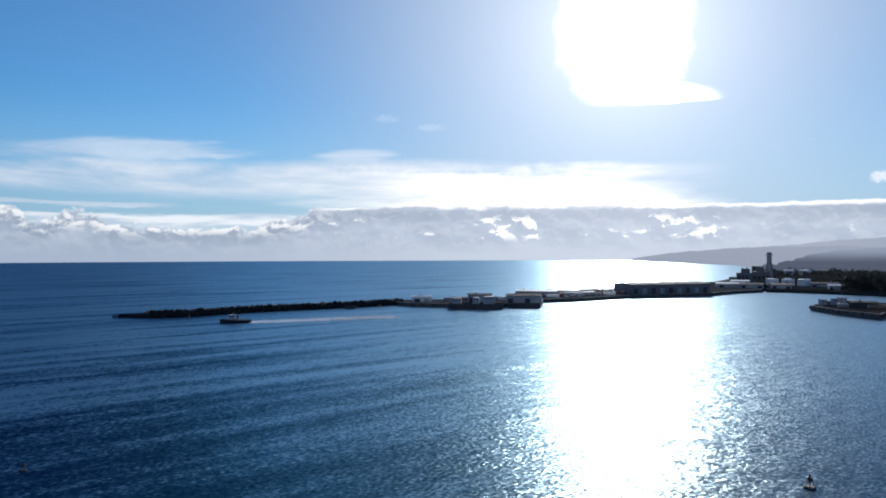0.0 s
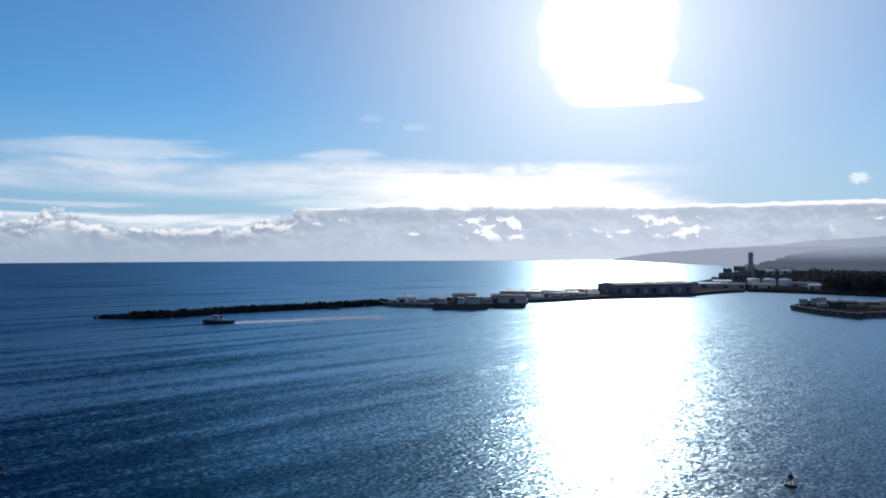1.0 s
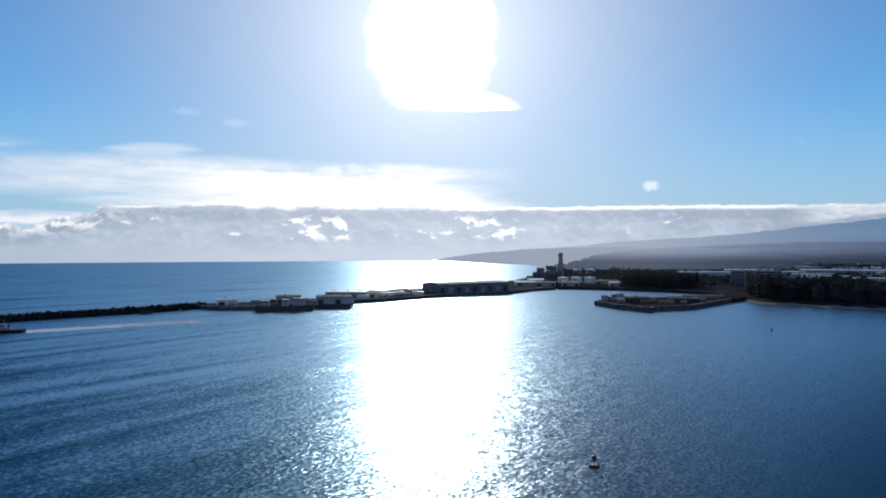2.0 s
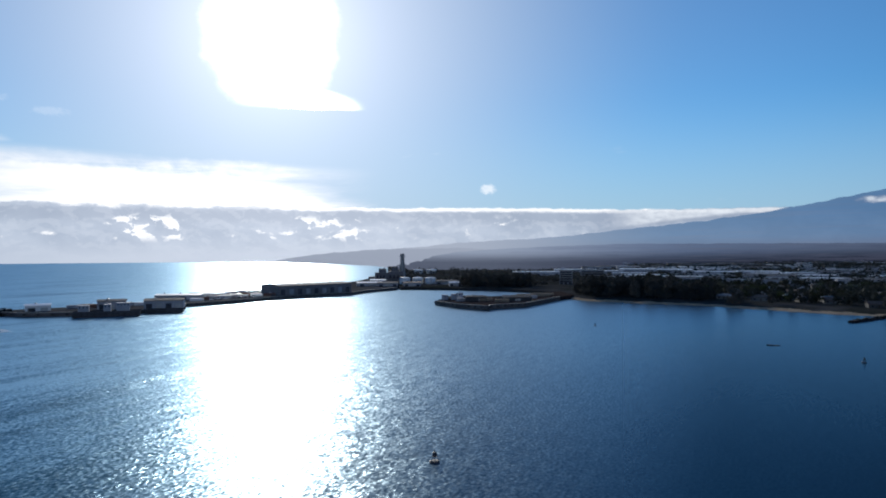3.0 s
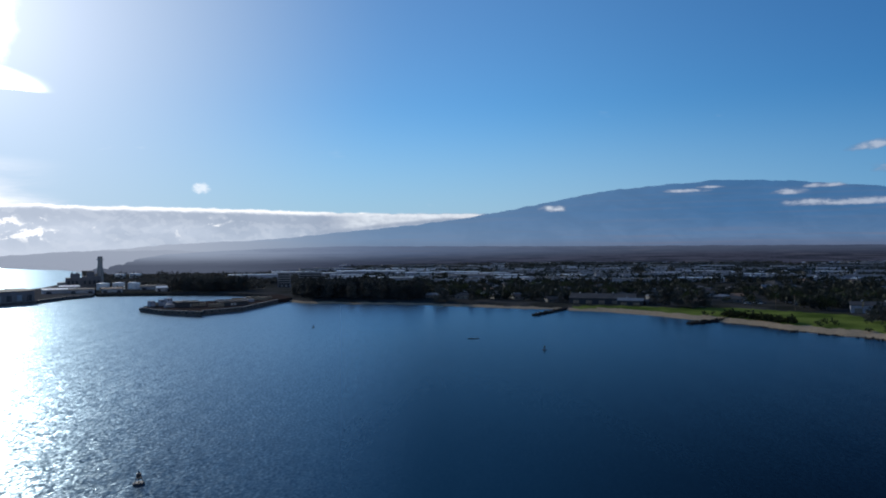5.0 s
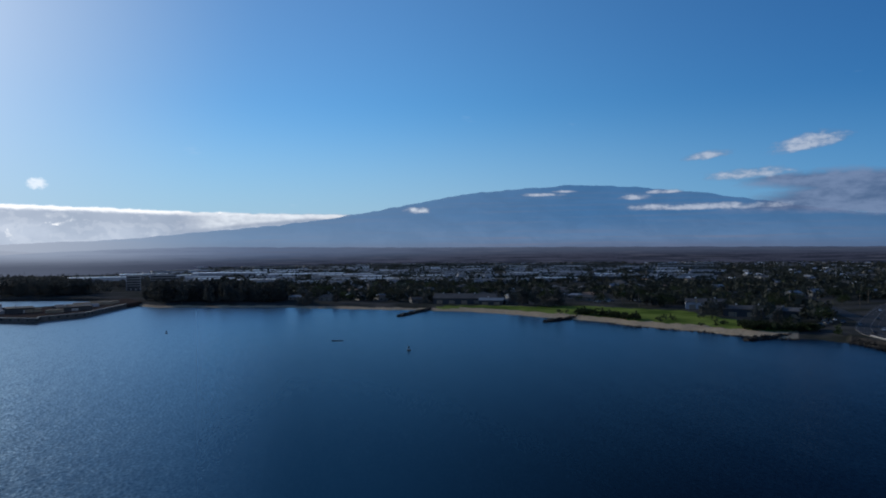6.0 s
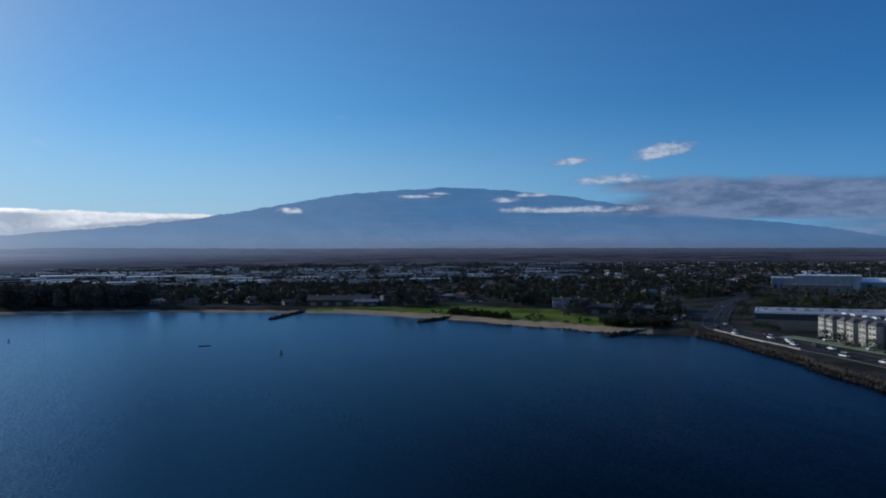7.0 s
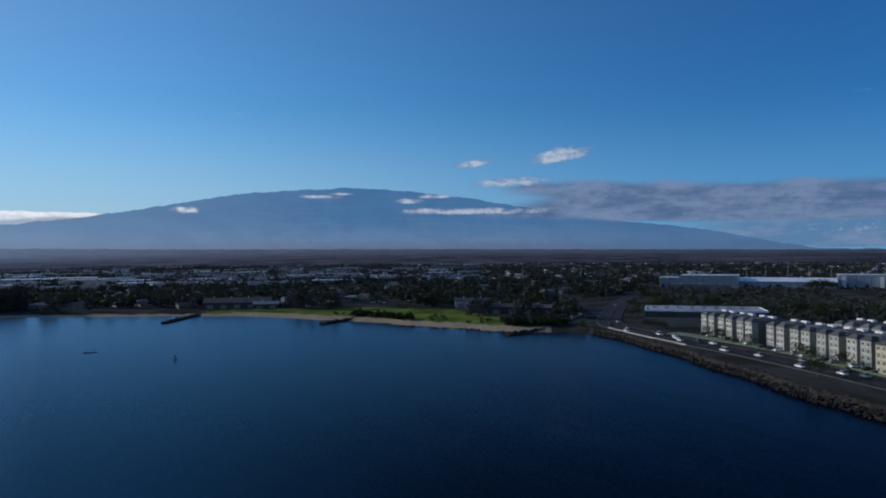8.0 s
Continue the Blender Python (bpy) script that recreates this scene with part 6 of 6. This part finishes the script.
for az in (111.0, 113.3):
    pier = thing("entrance_pier", on(az, 982, 3.0), "tall white entrance pier before the pale hall", "pier", "entrance piers")
    part("shaft", Geo().slab(-2.2, 2.2, -1.2, 1.2, -0.3, 12.5, 0.1), PAINT_WHITE, pier)
    part("cap", Geo().slab(-2.7, 2.7, -1.6, 1.6, 12.5, 13.2, 0.12), PAINT_WHITE, pier)


def sign_tower(m):
    root = thing("sign_tower", m, "tall white pole with a red top sign", "sign")
    part("pole", Geo().tube((0, 0, -0.3), (0, 0, 13.5), 0.45, 0.35, 10), PAINT_WHITE, root)
    part("sign_panel", Geo().slab(-2.2, 2.2, -0.4, 0.4, 13.2, 16.4, 0.1), RED, root, "plain red sign panel")
    part("crossbar", Geo().slab(-4.5, 4.5, -0.3, 0.3, 12.2, 12.9, 0.08), PAINT_WHITE, root)


sign_tower(on(95.95, 900, 3.0))


def light_pole(m, h):
    root = thing("light_pole", m, "tall slim floodlight pole", "light pole", "floodlight poles")
    part("pole", Geo().tube((0, 0, -0.3), (0, 0, h), 0.32, 0.2, 8), STEEL, root)
    part("lamp_head", Geo().slab(-1.5, 1.5, -0.3, 0.3, h - 0.6, h + 0.2, 0.05), STEEL, root)
    return root


lp = light_pole(on(105.9, 1040, 3.0), 24)
for az, r in ((104.6, 1060), (107.4, 1050), (108.8, 1030), (110.2, 1060), (113.0, 1080), (92.2, 1250), (87.5, 1400), (73, 1300), (58, 1150)):
    copy_thing(lp, on(az, r, 3.0))


# ---- houses ----
def house(m, w, d, h, wall, roof, hip, label, near=True):
    root = thing("house", m, label, "house", "town houses")
    g = Geo().box(-w / 2, w / 2, -d / 2, d / 2, -1.0, h)
    if not hip:
        g.add([(-w / 2, -d / 2, h), (-w / 2, d / 2, h), (-w / 2, 0, h + d * 0.22), (w / 2, -d / 2, h), (w / 2, d / 2, h), (w / 2, 0, h + d * 0.22)], [(1, 0, 2), (3, 4, 5)])
    part("wall", g, wall, root)
    g = Geo()
    if hip:
        g.hip(-w / 2, w / 2, -d / 2, d / 2, h + 0.05, d * 0.2, 0.7)
    else:
        g.gable(-w / 2, w / 2, -d / 2, d / 2, h, d * 0.22, 0.6, 0.2)
    part("roof", g, roof, root)
    if not near:
        return root
    part("door", Geo().box(-0.5, 0.5, -d / 2 - 0.06, -d / 2, 0, 2.1), BARK, root)
    for x in (-w * 0.3, w * 0.3):
        part("window", Geo().box(x - 0.8, x + 0.8, -d / 2 - 0.05, -d / 2, 0.9, 2.1), GLASS, root)
    return root


HOUSES = [house(on(90.2, 820, 3.0, 12), 13, 9, 3.0, WALL_DULL, ROOF_DULL, True, "single-storey cream house with a pale hipped roof"),
          house(on(88.0, 860, 3.0, -9), 15, 10, 3.0, WALL_DULL, ROOF_GREY, True, "single-storey cream house with a grey hipped roof"),
          house(on(84.2, 840, 3.0, 30), 12, 9, 5.2, WALL_DULL, ROOF_DULL, False, "two-storey cream house with a pale gabled roof"),
          house(on(80.1, 870, 3.0, -30), 14, 9, 3.0, WALL_DULL, ROOF_RUST, False, "single-storey grey house with a rusty gabled roof"),
          house(on(76.3, 850, 3.0, 50), 16, 10, 3.2, WALL_DULL, ROOF_DARK, True, "single-storey cream house with a dark hipped roof")]
FAR = [house(on(92.6, 1420, 3.0, 12), 14, 10, 3.4, WALL_DULL, ROOF_WHITE, True, "small far house with a white hipped roof", False),
       house(on(97.4, 1480, 3.0, -20), 16, 9, 3.4, WALL_DULL, ROOF_DULL, False, "small far house with a pale gabled roof", False),
       house(on(101.2, 1450, 3.0, 40), 15, 10, 3.4, WALL_DULL, ROOF_GREY, True, "small far house with a grey hipped roof", False)]
rng = random.Random(5)
made, rest = 0, []
while made < 215:
    az = rng.uniform(74, 119)
    r = rng.uniform(1080 if az > 96 else 700, 1750)
    p = at(az, r)
    if not free(p, 8):
        continue
    claim(p, 9)
    made += 1
    m = on(az, r, ground_z(az, r), rng.choice((-40, 0, 20, 50)) + rng.uniform(-15, 15))
    copy_thing(FAR[rng.choice((0, 1, 1, 2, 2))] if r > 1150 else HOUSES[rng.choice((0, 1, 1, 2, 3, 4, 4))], m)
made = 0
while made < 60:
    az = rng.uniform(46.5, 75)
    r = shore(az) + rng.uniform(46, 360)
    p = at(az, r)
    if not free(p, 9) or (az > 62 and r < shore(az) + park_depth(az) + 18):
        continue
    claim(p, 11)
    made += 1
    copy_thing(HOUSES[rng.choice((0, 1, 1, 3, 4, 4))], on(az, r, ground_z(az, r), rng.uniform(-30, 30)))
for k in range(1200):
    az = rng.uniform(62, 119)
    r = 1760 + 1500 * rng.random() ** 0.8
    if noise.noise(at(az, r) * 0.0022) > -0.22 - (az - 90) * 0.008:
        rest.append(on(az, r, ground_z(az, r), rng.choice((-40, 0, 20, 50)) + rng.uniform(-15, 15)))


def far_houses():
    """The small houses beyond, joined: walls under pitched roofs."""
    g, idx = Geo(), []
    for k, m in enumerate(rest):
        w, d, h = 13 + k % 5, 9 + k % 3, 3.2 + 0.4 * (k % 4)
        n = len(g.f)
        g.box(-w / 2, w / 2, -d / 2, d / 2, -1.0, h, m)
        idx += [0] * (len(g.f) - n)
        n = len(g.f)
        g.gable(-w / 2, w / 2, -d / 2, d / 2, h, d * 0.2, 0.6, 0.2, m)
        idx += [(2, 1, 2, 3, 2, 2, 1, 2, 2)[k % 9]] * (len(g.f) - n)
    me = bpy.data.meshes.new("far_houses")
    me.from_pydata(g.v, [], g.f)
    for mt in (WALL_DULL, ROOF_DULL, ROOF_GREY, ROOF_WHITE):
        me.materials.append(mt)
    me.polygons.foreach_set("material_index", idx)
    tagged(new("far_houses", me), "many small far houses with pale roofs", "houses", kind="stuff")


far_houses()
HALLS = [flat_store(on(57.0, 1240, 3.0, 8), 62, 26, 6.0, WALL_GREY, ROOF_WHITE, "light-industrial hall with a pale flat roof"),
         flat_store(on(62.0, 1280, 3.0, -8), 76, 28, 6.5, WALL_GREY, ROOF_GREY, "commercial hall with a grey flat roof"),
         flat_store(on(67.0, 1250, 3.0, 4), 42, 22, 5.5, WALL_GREY, ROOF_DULL, "small commercial hall with a pale flat roof")]
HALLS.append(flat_store(on(71.5, 1200, 3.0, 6), 58, 14, 5.0, WALL_DARK, ROOF_DULL, "long narrow workshop with a dull grey roof"))
for az, r in ((57, 1250), (62, 1290), (67, 1258), (71.5, 1207)):
    claim(at(az, r), 28)
made = 0
tries = 0
while made < 160 and tries < 8000:
    tries += 1
    az = rng.uniform(41, 84)
    r = rng.uniform(980, 2300) if az > 50 else rng.uniform(1050, 2000)
    p = at(az, r + 11)
    if not free(p, 22):
        continue
    claim(p, 26)
    copy_thing(HALLS[rng.choice((0, 1, 1, 2, 3, 3, 2) if az > 56 else (0, 1, 2, 0, 3))], on(az, r, ground_z(az, r), rng.uniform(-10, 10)))
    made += 1


def far_halls():
    """Roofs of the warehouse district beyond, joined: low walls under thin roof decks."""
    g, idx, rng = Geo(), [], random.Random(52)
    for k in range(130):
        az = rng.uniform(44, 84)
        r = rng.uniform(1900, 2450 if az < 54 else 3100)
        w, d, h = rng.uniform(40, 110), rng.uniform(18, 40), rng.uniform(5, 9)
        m = on(az, r, ground_z(az, r), rng.uniform(-9, 9))
        n = len(g.f)
        g.box(-w / 2, w / 2, 0, d, -1.0, h, m)
        idx += [0] * (len(g.f) - n)
        n = len(g.f)
        g.slab(-w / 2 - 0.4, w / 2 + 0.4, -0.4, d + 0.4, h, h + 0.6, 0.15, m)
        idx += [(1, 2, 1, 2, 2, 3, 1, 2)[k % 8]] * (len(g.f) - n)
    me = bpy.data.meshes.new("far_halls")
    me.from_pydata(g.v, [], g.f)
    for mt in (WALL_DULL, ROOF_DULL, ROOF_GREY, ROOF_WHITE):
        me.materials.append(mt)
    me.polygons.foreach_set("material_index", idx)
    tagged(new("far_halls", me), "many far warehouse roofs in dull grey and white", "warehouses", kind="stuff")


far_halls()
for k in range(60):
    az, r = rng.uniform(74.5, 83.5), rng.uniform(618, 672)
    copy_thing(CARS[rng.choice((0, 0, 3, 2, 4))], on(az, r, 3.02, rng.choice((0, 90)) + rng.uniform(-5, 5)))
for k in range(22):
    az, r = rng.uniform(91.0, 93.4), rng.uniform(440, 560)
    if free(at(az, r), 3):
        copy_thing(CARS[rng.choice((0, 3, 2, 2))], on(az, r, 3.02, rng.uniform(0, 180)))

# ---- trees ----
rng = random.Random(11)
grove = "dark ironwood tree in the shore grove"
for k in range(92):
    az = rng.uniform(39.4, 49.6)
    r = shore(az) + 24 + rng.random() * (70 if az < 46.8 else 40)
    tree(on(az, r, ground_z(az, r), rng.uniform(0, 360)), IRON[k % 4], grove, "ironwood grove", rng.uniform(0.62, 1.12))
for k in range(46):
    az, r = rng.uniform(30.2, 35.6), rng.uniform(868, 935)
    tree(on(az, r, ground_z(az, r), rng.uniform(0, 360)), IRON[k % 4], "dark ironwood tree behind the harbour basin", "harbour grove", rng.uniform(0.7, 1.0))
for az, o, s in ((51.2, 18, 0.85), (51.7, 24, 0.6), (53.9, 30, 0.5), (61.2, 40, 0.5), (69.2, 62, 0.8), (70.2, 70, 0.9), (71.2, 60, 0.75), (72.1, 72, 0.85), (68.4, 70, 0.6), (83.2, 62, 0.5), (83.9, 70, 0.6), (84.6, 90, 0.55),
                 (86.9, 60, 0.5), (88.4, 55, 0.5)):
    r = shore(az) + o
    tree(on(az, r, ground_z(az, r), rng.uniform(0, 360)), IRON[rng.randrange(4)], "dark ironwood tree standing behind the beach", "shore trees", s)
made = 0
while made < 150:
    az = rng.uniform(50, 117)
    r = shore(az) + rng.uniform(45, 330)
    p = at(az, r)
    if not free(p, 4) or (63 < az < 92 and r < shore(az) + park_depth(az) + 8) or (az > 95 and r < 430):
        continue
    made += 1
    tree(on(az, r, ground_z(az, r), rng.uniform(0, 360)), BROAD[made % 4], "round green broadleaf tree in the town", "town trees", rng.uniform(0.6, 1.15))
for x, y in ((16, -8.5), (28, -8), (52, -8.5), (86, -8), (93, -9), (112, -8.5)):
    tree(row @ pose(x, y, 0), BROAD[x % 4], "small dark shade tree before the apartments", "apartment trees", 0.62)
for k in range(9):
    tree(on(108.6 + 0.24 * k, 915 + 5 * (k % 3), 3.0, 40 * k), BROAD[k % 4], "dense green tree before the long white hall", "hall trees", (0.7, 1.0, 1.15, 1.2, 1.25, 1.2, 1.1, 1.0, 0.7)[k])
for az, r, s in ((109.2, 268, 0.75), (98.0, 408, 0.6), (98.6, 405, 0.5), (97.4, 414, 0.55)):
    tree(on(az, r, 2.9), BROAD[1], "bushy roadside tree beside the harbour road", "roadside trees", s)
for k in range(46):
    az = rng.uniform(44, 95)
    r = shore(az) + rng.uniform(36, 420)
    if free(at(az, r), 3) and not (63 < az < 92 and r < shore(az) + park_depth(az) + 5):
        palm(on(az, r, ground_z(az, r), rng.uniform(0, 360)), PALMS[k % 3])


def woods(name, n, a0, a1, near, far, label, leaf, size, seed, gate=-1.0):
    """Many far crowns as one mesh: each a loose heap of leaf clumps, with trunks hidden in the mass."""
    g, q = np.random.default_rng(seed), []
    rng = random.Random(seed)
    faces, k = [], 0
    for _ in range(n):
        for _try in range(30):
            az = rng.uniform(a0, a1)
            r = near(az) + (far(az) - near(az)) * rng.random() ** 1.25
            p = at(az, r)
            if noise.noise(Vector((p.x * 0.006, p.y * 0.006, seed))) > gate and free(p, 2):
                break
        z, w, h = ground_z(az, r), size * rng.uniform(0.6, 1.2), size * rng.uniform(0.8, 1.5)
        m = 16 if r > 1200 else 28
        c = g.normal(0, 0.42, (m, 3)) * (w, w, h * 0.55) + (p.x, p.y, z + h * 0.75)
        c[:, 2] = np.maximum(c[:, 2], z + 0.2)
        u, v = g.normal(0, 1, (m, 3)), g.normal(0, 1, (m, 3))
        s = w * g.uniform(0.22, 0.5, (m, 1))
        u, v = u / np.linalg.norm(u, axis=1)[:, None] * s, v / np.linalg.norm(v, axis=1)[:, None] * s
        q.append(np.stack([c - u, c - v * 0.7, c + u, c + v * 0.7], 1).reshape(-1, 3))
        faces += [(k + 4 * i, k + 4 * i + 1, k + 4 * i + 2, k + 4 * i + 3) for i in range(m)]
        k += 4 * m
    me = bpy.data.meshes.new(name)
    me.from_pydata(np.concatenate(q).tolist(), [], faces)
    me.materials.append(leaf)
    tagged(new(name, me), label, "trees", kind="stuff")


woods("town_trees", 5600, 44, 119, lambda a: max(shore(a) + 60, shore(a) + park_depth(a) + 25 if a < 92 else 0, 700 if a > 92 else 0, 1010 if a > 97 else 0), lambda a: 2600, "dense dark trees between the town's roofs", TOWN_LEAF, 5.6, 2, -0.35)
woods("plain_trees", 2000, 52, 119, lambda a: 1900, lambda a: 3350, "scattered dark tree rows on the far plain", TOWN_LEAF, 6.5, 3, 0.0)
woods("harbour_trees", 620, 25.2, 44, lambda a: 900 if a < 38 else 790, lambda a: 1750, "dark trees behind the harbour sheds", LEAF_DARK, 5.0, 4, -0.1)
woods("park_bushes", 50, 60, 93, lambda a: shore(a) + 14, lambda a: shore(a) + 26 + 0.35 * park_depth(a), "low green bushes along the beach park edge", LEAF, 2.0, 6, 0.15)
woods("shore_hedge", 190, 73.5, 91, lambda a: shore(a) + 17, lambda a: shore(a) + 28, "low dark beach hedge between sand and grass", LEAF, 2.3, 21, -0.05)
woods("verge_trees", 560, 97.5, 119, lambda a: 450, lambda a: 900, "dark shrubs and small trees behind the apartments", TOWN_LEAF, 3.6, 8, -0.3)
